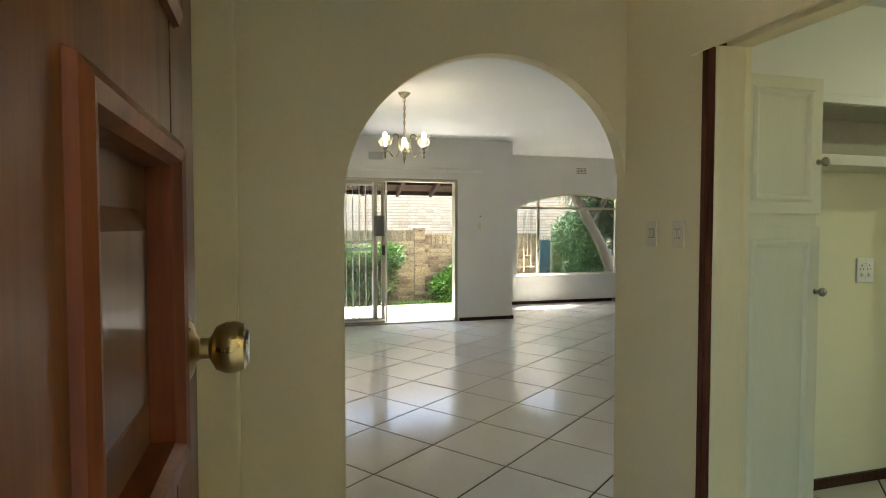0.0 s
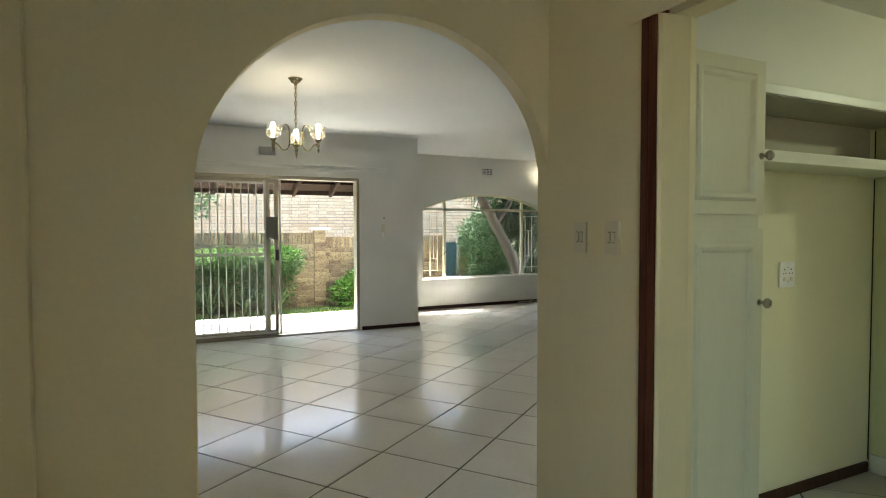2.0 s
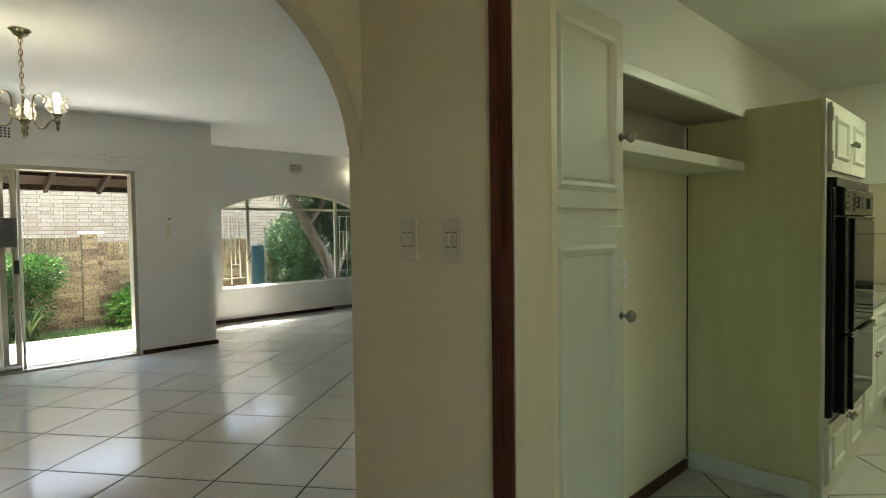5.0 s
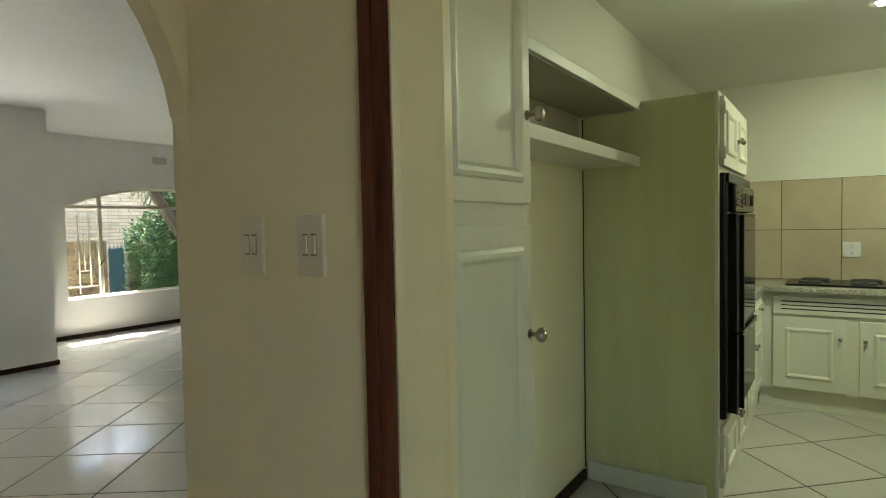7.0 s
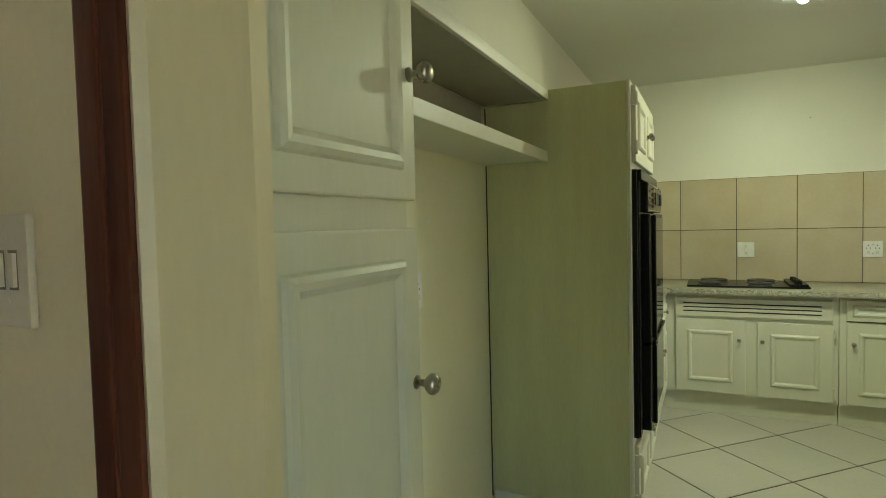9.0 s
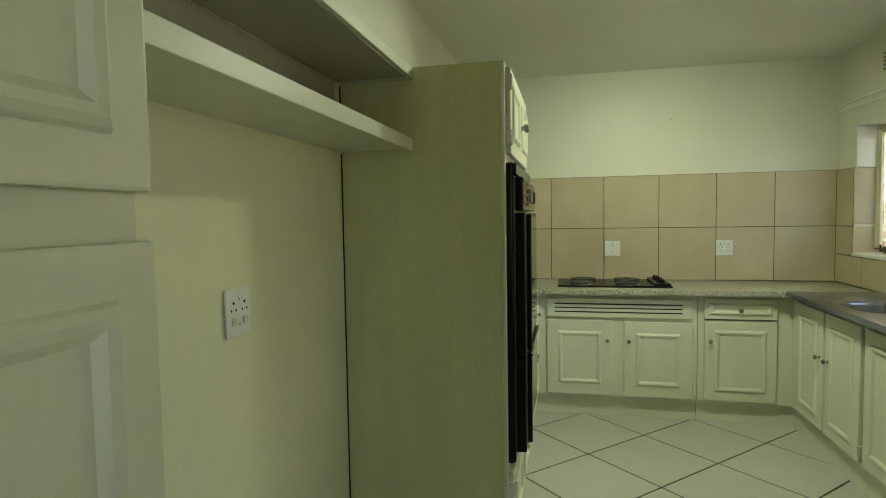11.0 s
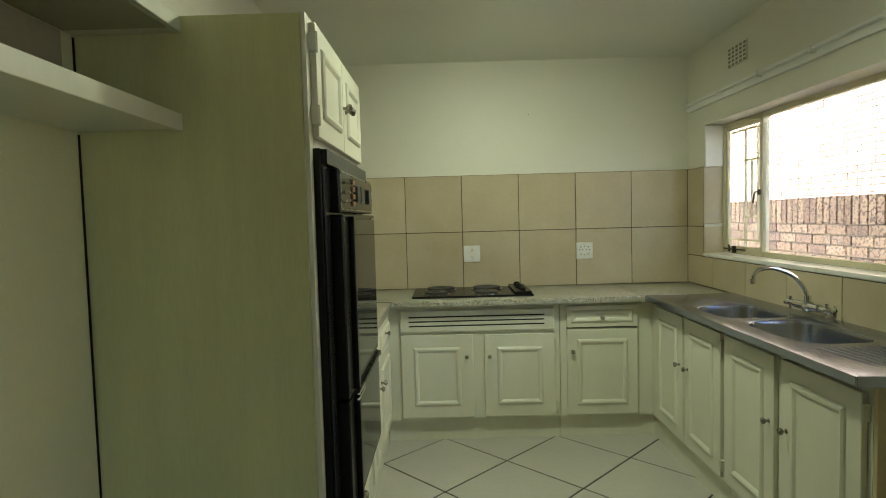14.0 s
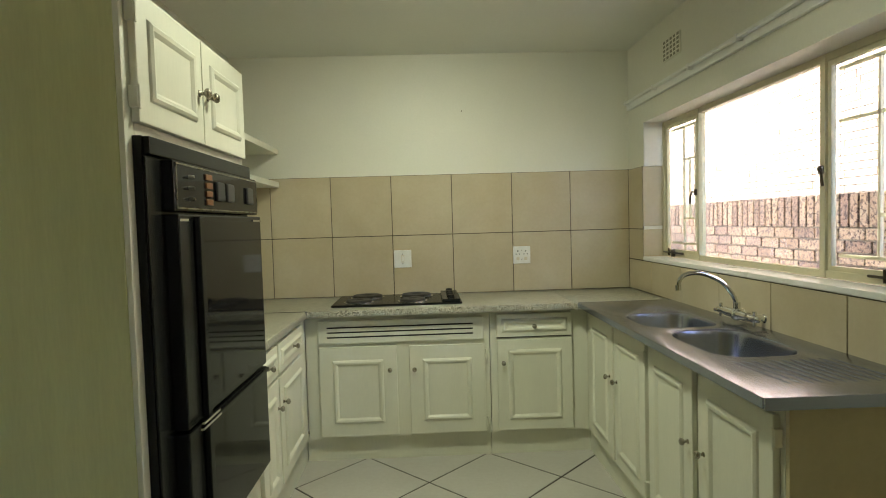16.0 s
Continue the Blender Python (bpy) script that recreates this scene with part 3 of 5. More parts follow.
front(left_unit, "door", 0.315, 0.800, 0.185, 0.685, (0.36, 0.56), 0.06)

# worktop: speckled laminate with rounded front edge
top = thing("worktop", "speckled grey granite-look laminate worktop", "worktop")
part("slab", Shape().box(0.085, 2.292, 3.890, 4.495, 0.86, 0.90, 0.011).box(2.292, EX - 0.004, 3.858, 4.495, 0.86, 0.8985, 0.006), M_GRANITE, top, "", True)
part("slab", Shape().box(0.085, 0.780, 3.003, 3.889, 0.86, 0.8995, 0.011), M_GRANITE, top, "", True)
part("joint", Shape().box(0.30, 0.782, 3.8885, 3.8905, 0.875, 0.9003), M_DARKPL, top, "dark joint strip")


# stainless sink top
def bowl(s, x0, x1, y0, y1, z, depth, n=40):
    """A rounded bowl hung under the rim; returns the rim loop."""
    cx, cy, a, b = (x0 + x1) / 2, (y0 + y1) / 2, (x1 - x0) / 2, (y1 - y0) / 2
    def loop(k, zz):
        out = []
        for i in range(n):
            u = 2 * math.pi * i / n
            c, q = math.cos(u), math.sin(u)
            out.append(s.bm.verts.new((cx + a * k * math.copysign(abs(c) ** 0.55, c), cy + b * k * math.copysign(abs(q) ** 0.55, q), zz)))
        return out
    loops = [loop(1.04, z), loop(1.0, z - 0.004), loop(0.97, z - 0.02), loop(0.93, z - depth + 0.03), loop(0.85, z - depth + 0.006), loop(0.3, z - depth), loop(0.10, z - depth - 0.002)]
    for p, q in zip(loops, loops[1:]):
        for i in range(n):
            s.bm.faces.new((p[i], p[(i + 1) % n], q[(i + 1) % n], q[i]))
    s.bm.faces.new(loops[-1])
    return loops[0]


sink = thing("kitchen_sink", "stainless steel double-bowl sink top with ridged drainer", "sink")
s = Shape()
SZ = 0.907
x0, x1, y0, y1 = 2.300, EX - 0.004, 2.112, 3.842
corners = [s.bm.verts.new(c) for c in ((x0, y0, SZ), (x1, y0, SZ), (x1, y1, SZ), (x0, y1, SZ))]
rim1 = bowl(s, 2.385, 2.71, 3.05, 3.42, SZ, 0.15)
rim2 = bowl(s, 2.405, 2.72, 2.53, 2.98, SZ, 0.17)
edges = [s.bm.edges.get((a, b)) or s.bm.edges.new((a, b)) for loop in (corners, rim1, rim2) for a, b in zip(loop, loop[1:] + loop[:1])]
bmesh.ops.triangle_fill(s.bm, use_beauty=True, use_dissolve=False, edges=edges)
part("deck", s, M_STEEL, sink, "", True)
part("rim", Shape().box(x0 - 0.004, x0, y0, y1, 0.879, SZ + 0.001, 0.0015).box(x0, x1, y0 - 0.004, y0, 0.874, SZ + 0.001, 0.0015).box(x0, x1, y1, y1 + 0.004, 0.89, SZ + 0.001, 0.0015), M_STEEL, sink)
for k in range(11):
    a = 2.42 + k * 0.031
    ridge = Shape().tube([(a, 2.48, SZ - 0.003), (a + 0.005, 2.45, SZ - 0.001), (a + 0.02, 2.25, SZ - 0.001), (a + 0.022, 2.22, SZ - 0.003)], 0.0035, 8)
    part("ridge", ridge, M_STEEL, sink, "", True)
part("seal", Shape().box(x0 + 0.005, x1, y1 + 0.004, y1 + 0.012, 0.893, SZ - 0.001), M_DARKPL, sink, "dark joint strip")
part("overflow", Shape().cyl((2.418, 2.79, 0.87), (2.423, 2.79, 0.87), 0.008), M_HOLE, sink)
for cy in (3.235, 2.755):
    part("drain", Shape().lathe(((0.035, 0), (0.035, 0.003), (0.02, 0.001)), pose(2.545, cy, SZ - (0.15 if cy > 3 else 0.17) - 0.001)), M_CHROME, sink, "", True)

# wall mixer tap
tap = thing("mixer_tap", "chrome wall mixer tap with swan-neck spout", "tap")
TY, TZ = 3.05, 0.955
part("body", Shape().cyl((2.755, TY - 0.085, TZ), (2.755, TY + 0.085, TZ), 0.020).ball((2.755, TY, TZ), 0.028).cyl((2.755, TY - 0.075, TZ), (EX, TY - 0.075, TZ - 0.01), 0.013).cyl((2.755, TY + 0.075, TZ), (EX, TY + 0.075, TZ - 0.01), 0.013), M_CHROME, tap, "", True)
for sgn in (-1, 1):
    part("flange", Shape().lathe(((0.028, 0), (0.026, 0.006), (0.015, 0.012)), Matrix.Translation((EX, TY + sgn * 0.075, TZ - 0.01)) @ pose(0, 0, 0, 0, -90)), M_CHROME, tap, "", True)
    h = part("handle", Shape().cyl((2.755, TY + sgn * 0.085, TZ), (2.755, TY + sgn * 0.14, TZ), 0.015).cyl((2.755, TY + sgn * 0.128, TZ - 0.030), (2.755, TY + sgn * 0.128, TZ + 0.030), 0.0075).cyl((2.725, TY + sgn * 0.128, TZ), (2.785, TY + sgn * 0.128, TZ), 0.0075).ball((2.755, TY + sgn * 0.145, TZ), 0.014), M_CHROME, tap, "cross-head handle", True)
spout = flowing([(2.755 - dx * 1.12, TY, TZ + dz) for dx, dz in ((0, 0.015), (0.01, 0.07), (0.05, 0.13), (0.10, 0.163), (0.15, 0.178), (0.195, 0.172), (0.217, 0.15), (0.222, 0.12))])
part("spout", Shape().tube(spout, 0.0095, 12).cyl((2.755, TY, TZ), (2.755, TY, TZ + 0.05), 0.014).cyl((2.5064, TY, TZ + 0.13), (2.5064, TY, TZ + 0.108), 0.0125), M_CHROME, tap, "", True)

# hob
hob = thing("electric_hob", "black four-plate electric hob set in the worktop", "hob")
part("tray", Shape().box(0.90, 1.66, 3.985, 4.43, 0.9005, 0.914, 0.006), M_BLACK, hob)
for px, py, r in ((1.05, 4.10, 0.075), (1.08, 4.31, 0.092), (1.37, 4.09, 0.075), (1.39, 4.31, 0.092)):
    p = part("hotplate", Shape().lathe(((r + 0.008, 0.912), (r + 0.008, 0.917), (r, 0.919), (r, 0.928), (r - 0.006, 0.931), (r * 0.35, 0.930), (r * 0.3, 0.927)), pose(px, py, 0), 32), M_IRON, hob, "", True)
    part("trim_ring", Shape().lathe(((r + 0.013, 0.9135), (r + 0.013, 0.9165), (r + 0.008, 0.9175)), pose(px, py, 0), 32), M_CHROME, p, "", True)
part("control_strip", Shape().box(1.545, 1.65, 4.0, 4.42, 0.914, 0.930, 0.005), M_BLACK, hob)
for k in range(4):
    part("dial", Shape().lathe(((0.021, 0.93), (0.019, 0.948), (0.015, 0.950)), pose(1.598, 4.06 + k * 0.1, 0), 20), M_BLACK, hob, "", True)

# tall oven cabinet
OY0, OY1 = 2.18, 3.055
SITE = NICHE
oven_cab = thing("oven_cabinet", "tall cream cabinet with a green-lit side housing a black double oven", "cabinet", pose(0.70, OY0, 0, 0, 0, 90))
W = OY1 - OY0
part("side_panel", Shape().box(0.0, 0.018, 0.004, 0.648, 0.0, 1.99, 0.002), M_CAB_GREENLIT, oven_cab, "cream side panel with greenish light in its colour")
part("side_panel", Shape().box(W - 0.018, W, 0.004, 0.648, 0.0, 1.99, 0.002), M_CAB, oven_cab)
part("top_panel", Shape().box(0.019, W - 0.019, 0.004, 0.36, 1.972, 1.99), M_CAB, oven_cab)
part("back_panel", Shape().box(0.019, W - 0.019, 0.60, 0.64, 0.0, 1.93), M_CAB, oven_cab)
part("front_frame", Shape().box(-0.002, 0.045, -0.012, 0.003, 0, 1.992, 0.003).box(W - 0.045, W, -0.012, 0.003, 0, 1.992, 0.003).box(0.045, W - 0.045, -0.012, 0.003, 1.615, 1.645).box(0.045, W - 0.045, -0.012, 0.003, 0, 0.10).box(0.045, W - 0.045, -0.012, 0.003, 0.345, 0.42).box(0.045, W - 0.045, -0.012, 0.003, 1.97, 1.992), M_CAB, oven_cab, "cream front frame")
front(oven_cab, "door", 0.035, 0.450, 1.645, 1.975, (0.42, 1.80), 0.06, hinge=0.028, ksize=1.2).location = (0, -0.012, 0)
front(oven_cab, "door", 0.455, 0.862, 1.645, 1.975, (0.487, 1.80), 0.06, ksize=1.2).location = (0, -0.012, 0)
front(oven_cab, "door", 0.035, 0.450, 0.085, 0.385, (0.42, 0.345), 0.06, hinge=0.028, ksize=1.2).location = (0, -0.012, 0)
front(oven_cab, "door", 0.455, 0.862, 0.085, 0.385, (0.487, 0.345), 0.06, ksize=1.2).location = (0, -0.012, 0)

oven = thing("double_oven", "black built-in double oven with dark glass doors", "oven", pose(0.70, OY0, 0, 0, 0, 90))
part("housing", Shape().box(0.030, W - 0.03, -0.035, 0.5, 0.425, 1.612, 0.004), M_BLACK, oven)
part("top_rail", Shape().box(0.035, W - 0.035, -0.052, -0.036, 1.566, 1.61, 0.003), M_BLACK, oven)
part("side_trim", Shape().box(0.030, 0.115, -0.042, -0.036, 0.43, 1.56, 0.003), M_BLACK, oven)
panel = part("control_panel", Shape().box(0.118, W - 0.02, -0.070, -0.036, 1.425, 1.562, 0.006), M_BLACK, oven)
part("fascia", Shape().box(0.135, W - 0.035, -0.0725, -0.0705, 1.437, 1.55, 0.001), M_OVENGLASS, panel)
part("fascia_trim", Shape().moulding(0.130, W - 0.03, 1.432, 1.555, -0.0702, ((0, 0), (0, 0.003), (0.004, 0.003), (0.004, 0))), M_NICKEL, panel)
for k in range(3):
    part("switch", Shape().cyl((0.21, -0.072, 1.46 + k * 0.031), (0.21, -0.088, 1.46 + k * 0.031), 0.006, 0.004, 10), M_NICKEL, panel, "", True)
for k in range(4):
    part("button", Shape().box(0.325, 0.375, -0.078, -0.0726, 1.447 + k * 0.025, 1.465 + k * 0.025, 0.002), M_ORANGE, panel)
for xk in (0.44, 0.53, 0.74):
    part("dial", Shape().box(xk - 0.035, xk + 0.035, -0.082, -0.0726, 1.463, 1.523, 0.006), M_DARKPL, panel)
up = part("upper_door", Shape().box(0.118, W - 0.012, -0.078, -0.037, 0.835, 1.418, 0.006), M_BLACK, oven)
part("glass", Shape().box(0.255, W - 0.03, -0.0805, -0.0785, 0.86, 1.40, 0.001), M_OVENGLASS, up)
part("stile", Shape().box(0.215, 0.247, -0.095, -0.0785, 0.84, 1.412, 0.004), M_BLACK, up)
part("edge_strip", Shape().box(0.125, 0.235, -0.0795, -0.0785, 1.398, 1.405), M_CHROME, up)
part("edge_strip", Shape().box(W - 0.12, W - 0.02, -0.0815, -0.0805, 1.398, 1.405), M_CHROME, up)
low = part("lower_door", Shape().box(0.118, W - 0.012, -0.078, -0.037, 0.435, 0.825, 0.006), M_BLACK, oven)
part("glass", Shape().box(0.255, W - 0.03, -0.0805, -0.0785, 0.455, 0.805, 0.001), M_OVENGLASS, low)
part("stile", Shape().box(0.215, 0.247, -0.095, -0.0785, 0.44, 0.82, 0.004), M_BLACK, low)
part("edge_strip", Shape().box(0.26, W - 0.02, -0.090, -0.0785, 0.808, 0.822, 0.003), M_BLACK, low)
part("latch", Shape().box(0.15, 0.29, -0.104, -0.0945, 0.822, 0.829, 0.002).box(0.16, 0.28, -0.104, -0.0945, 0.836, 0.843, 0.002), M_CHROME, oven, "chrome door latch")

# fridge recess: shelf and top board
top_board = thing("recess_top_board", "cream board closing the top of the fridge recess", "shelf")
part("board", Shape().box(0.05, 0.36, 0.487, 2.178, 1.942, 1.984, 0.003), M_CAB, top_board)
# thin brown sheets carry the shade below the top board
part("underside", Shape().box(0.06, 0.345, 0.49, 2.12, 1.9375, 1.9415), M_SHELFIN, top_board, "brown underside with the recess shade in its colour")
part("back_board", Shape().box(0.0505, 0.0545, 0.49, 2.12, 1.708, 1.9370), M_SHELFIN, top_board, "brown backing with the recess shade in its colour")
shelf = thing("recess_shelf", "thick cream shelf across the fridge recess", "shelf")
part("board", Shape().box(0.05, 0.330, 0.487, 2.178, 1.672, 1.705), M_CAB, shelf)
part("front_edge", Shape().box(0.3305, 0.352, 0.487, 2.178, 1.665, 1.714, 0.003), M_CAB, shelf)
strip = thing("corner_strip", "dark gap strip at the recess corner", "strip")
part("strip", Shape().box(0.0505, 0.0545, 2.173, 2.1785, 0.06, 1.664).box(0.0505, 0.0545, 2.173, 2.1785, 1.704, 1.936), M_HOLE, strip)
foot = thing("foot_board", "cream foot board along the oven cabinet side", "skirting")
part("board", Shape().box(0.07, 0.66, 2.155, 2.178, 0, 0.10, 0.004), M_CAB, foot)

# tall cupboard
SITE = CUPBOARD
cup = thing("tall_cupboard", "tall cream cupboard with two moulded doors", "cupboard", pose(0.508, 0.085, 0, 0, 0, 90))
part("body", Shape().box(0, 0.40, 0.0, 0.455, 0, 1.968, 0.003), M_CAB_LIT, cup)
front(cup, "door", 0.005, 0.402, 1.435, 1.975, (0.382, 1.643), 0.048, 0.018, M_CAB_LIT, ksize=1.35)
front(cup, "door", 0.005, 0.402, 0.06, 1.388, (0.382, 1.125), 0.05, 0.018, M_CAB_LIT, ksize=1.35)

SITE = HOME
# open shelves past the oven
for z in (1.85, 1.635):
    sh = thing("wall_shelf", "cream wall shelf in the kitchen corner", "shelf", None, "corner shelves")
    part("board", Shape().box(0.216 if z > 1.9 else 0.081, 0.51, 3.003, 4.485, z, z + 0.035, 0.002), M_CAB, sh)


# switches and sockets: facing -y from the plane y = 0
def wall_plate(name, label, m, kind, mat=None, w=0.07, h=0.115):
    ob = thing(name, label, "socket" if "socket" in name else "switch", m)
    mat = mat or M_PLASTIC
    pl = part("plate", Shape().box(-w / 2, w / 2, -0.009, 0, -h / 2, h / 2, 0.003), mat, ob)
    for zz in (-1, 1):
        part("screw", Shape().cyl((0, -0.0085, zz * h * 0.27), (0, -0.0098, zz * h * 0.27), 0.003, None, 10), mat if kind == "double" else M_NICKEL, pl)
    if kind == "double":
        for xx in (-0.011, 0.011):
            r = part("rocker_recess", Shape().box(xx - 0.0075, xx + 0.0075, -0.0095, -0.008, -0.019, 0.021), M_SWRECESS, pl)
            part("rocker", Shape().prism([(xx - 0.0065, -0.0096), (xx + 0.0065, -0.0096), (xx + 0.0065, -0.0135), (xx - 0.0065, -0.0105)], -0.016, 0.018), mat, r)
    if kind == "single":
        r = part("rocker_recess", Shape().box(-0.010, 0.010, -0.0095, -0.008, -0.024, 0.024), M_DULLPLASTIC, pl)
        part("rocker", Shape().box(-0.007, 0.007, -0.015, -0.0096, -0.017, 0.017, 0.002), mat, r)
    if kind == "socket":
        for xx in (-0.026, 0.026):
            for hx, hz, r in ((0, 0.026, 0.0045), (-0.011, 0.006, 0.0035), (0.011, 0.006, 0.0035)):
                part("pin_hole", Shape().cyl((xx + hx, -0.0085, hz), (xx + hx, -0.0097, hz), r, None, 10), M_HOLE, pl)
            part("rocker", Shape().box(xx - 0.010, xx + 0.010, -0.014, -0.0085, -0.034, -0.014, 0.002), M_DULLPLASTIC, pl)
    return ob


SITE = HALL
wall_plate("light_switch", "ivory double light switch on the hall wall", pose(0.158, -0.0005, 1.357), "double", M_SWITCH)
wall_plate("light_switch", "ivory double light switch beside the door post", pose(0.327, -0.0005, 1.357), "double", M_SWITCH)
SITE = HOME
wall_plate("stove_switch", "white cooker switch on the splashback", pose(1.303, 4.487, 1.142), "single", None, 0.115, 0.115)
wall_plate("wall_socket", "white twin socket on the splashback", pose(2.096, 4.487, 1.144), "socket", None, 0.115, 0.115)
wall_plate("wall_socket", "white twin socket in the fridge recess", pose(0.081, 1.350, 1.154, 0, 0, 90), "socket", None, 0.118, 0.13)

# air bricks
def air_vent(label, m, w, h, nx, nz, mat, slot):
    ob = thing("air_vent", label, "vent", m, "air vents")
    p = part("frame", Shape().box(-w / 2, w / 2, -0.008, 0, -h / 2, h / 2, 0.002), mat, ob)
    s = Shape()
    cw, ch = w / nx, h / nz
    for i in range(nx):
        for j in range(nz):
            s.box(-w / 2 + cw * (i + 0.2), -w / 2 + cw * (i + 0.8), -0.0092, -0.006, -h / 2 + ch * (j + 0.2), -h / 2 + ch * (j + 0.8))
    part("openings", s, slot, p)
    return ob


air_vent("cream louvred air vent above the kitchen window", pose(EX - 0.0005, 3.82, 2.295, 0, 0, -90), 0.21, 0.115, 5, 5, M_KWALL, M_VENTSLOT)
SITE = LIVING
air_vent("white grid air vent above the sliding door", pose(SLX + 0.0005, -0.135, 2.387, 0, 0, 90), 0.21, 0.11, 7, 4, M_WALL, M_HOLE)
air_vent("white grid air vent above the arched window", pose(WWX + 0.0005, 3.925, 2.422, 0, 0, 90), 0.21, 0.11, 7, 4, M_WALL, M_HOLE)

SITE = HOME
# curtain battens
def batten(label, m, length, hooks):
    ob = thing("curtain_rail", label, "curtain rail", m)
    part("batten", Shape().box(0, length, -0.020, 0, -0.028, 0.028, 0.004), M_WHITEPAINT, ob)
    part("track", Shape().box(0.02, length - 0.01, -0.046, -0.021, 0.008, 0.022, 0.002), M_WHITEPAINT, ob)
    for k in range(hooks):
        x = 0.05 + (length - 0.1) * k / (hooks - 1)
        part("bracket", Shape().box(x - 0.008, x + 0.008, -0.05, -0.02, -0.004, 0.026, 0.002), M_WHITEPAINT, ob)


batten("white wooden curtain batten above the kitchen window", pose(EX, 4.48, 2.105, 0, 0, -90), 2.75, 7)
SITE = LIVING
batten("worn white curtain batten above the sliding door", pose(SLX, -1.5, 2.21, 0, 0, 90), 2.97, 6)

SITE = HOME
# kitchen window
kw = tagged(new("window_kitchen"), "cream steel window with burglar bars over the sink", "window", "", "structure")
WX = EX + 0.12
Z0, Z1 = 1.125, 1.955
s = Shape().box(WX, WX + 0.035, 1.902, 4.248, Z0, Z0 + 0.028).box(WX, WX + 0.035, 1.902, 4.248, Z1 - 0.028, Z1)
for y in (1.902, 2.80, 3.775, 4.220):
    s.box(WX - 0.004, WX + 0.039, y, y + (0.028), Z0, Z1, 0.002)
part("window_frame", s, M_WINDOW, kw)
sash = part("casement", Shape().box(WX + 0.008, WX + 0.03, 3.803, 3.821, Z0 + 0.028, Z1 - 0.028).box(WX + 0.008, WX + 0.03, 4.202, 4.22, Z0 + 0.028, Z1 - 0.028).box(WX + 0.008, WX + 0.03, 3.821, 4.202, Z0 + 0.028, Z0 + 0.046).box(WX + 0.008, WX + 0.03, 3.821, 4.202, Z1 - 0.046, Z1 - 0.028), M_WINDOW, kw)
sash2 = part("casement", Shape().box(WX + 0.008, WX + 0.03, 2.784, 2.802, Z0 + 0.028, Z1 - 0.028).box(WX + 0.008, WX + 0.03, 1.93, 1.948, Z0 + 0.028, Z1 - 0.028).box(WX + 0.008, WX + 0.03, 1.948, 2.784, Z0 + 0.028, Z0 + 0.046).box(WX + 0.008, WX + 0.03, 1.948, 2.784, Z1 - 0.046, Z1 - 0.028), M_WINDOW, kw)
for y, z, d, p in ((3.796, 1.50, 0.6, sash), (2.812, 1.53, -0.6, sash2)):
    part("handle", Shape().box(WX - 0.018, WX - 0.004, y - 0.008, y + 0.008, z - 0.016, z + 0.016, 0.003).tube([(WX - 0.016, y, z), (WX - 0.026, y + d * 0.01, z + 0.004), (WX - 0.028, y + d * 0.04, z - 0.016), (WX - 0.028, y + d * 0.055, z - 0.062)], [0.0045, 0.0045, 0.0055, 0.006]), M_BRONZE, p, "bronze window handle", True)
for y, p in ((4.08, sash), (2.45, sash2)):
    part("stay", Shape().cyl((WX - 0.012, y - 0.13, Z0 + 0.028), (WX - 0.012, y + 0.13, Z0 + 0.028), 0.005).box(WX - 0.02, WX - 0.004, y - 0.012, y + 0.012, Z0 + 0.004, Z0 + 0.05, 0.002).cyl((WX - 0.012, y + 0.06, Z0 + 0.01), (WX - 0.012, y + 0.06, Z0 + 0.055), 0.006), M_BRONZE, p, "", True)


def bars(parent, y0, y1, z0, z1, x, flip=False):
    """A burglar guard with a stepped pattern."""
    s = Shape()
    r = 0.006
    f = (lambda u: y0 + (y1 - y0) * (1 - u)) if flip else (lambda u: y0 + (y1 - y0) * u)
    def h(u0, u1, z):
        a, b = sorted((f(u0), f(u1)))
        s.box(x - r, x + r, a, b, z - r, z + r)
    def v(u, za, zb):
        s.box(x - r, x + r, f(u) - r, f(u) + r, za, zb)
    t = z1 - z0
    h(0, 1, z0 + 0.10 * t)
    h(0, 1, z1 - 0.07 * t)
    v(0.42, z0 + 0.02, z1 - 0.07 * t)
    v(0.78, z0 + 0.10 * t, z1 - 0.07 * t)
    h(0.42, 1.0, z1 - 0.30 * t)
    v(0.60, z0 + 0.28 * t, z1 - 0.30 * t)
    h(0.42, 0.78, z0 + 0.28 * t)
    return part("burglar_bars", s, M_WINDOW, parent, "cream steel burglar bars")


bars(kw, 3.82, 4.22, Z0, Z1, WX + 0.05, True)
bars(kw, 1.94, 2.79, Z0, Z1, WX + 0.05)
for a, b in ((3.803, 4.22), (2.83, 3.775), (1.93, 2.802)):
    pane = part("pane", Shape().box(WX + 0.016, WX + 0.02, a, b, Z0 + 0.028, Z1 - 0.028), M_GLASS, kw)
    pane.visible_shadow = False
part("window_sill", Shape().box(EX - 0.012, WX, 1.91, 4.245, 1.101, 1.124, 0.004), M_WHITEPAINT, kw, "white window sill")
part("reveal", Shape().box(EX + 0.001, WX, 4.235, 4.2495, 1.69, 1.958), M_WHITEPAINT, kw)

nail = thing("nail", "small rusty nail in the pale kitchen wall", "nail")
part("shank", Shape().cyl((1.72, 4.4995, 2.105), (1.72, 4.488, 2.106), 0.003, None, 8), M_BRONZE, nail)

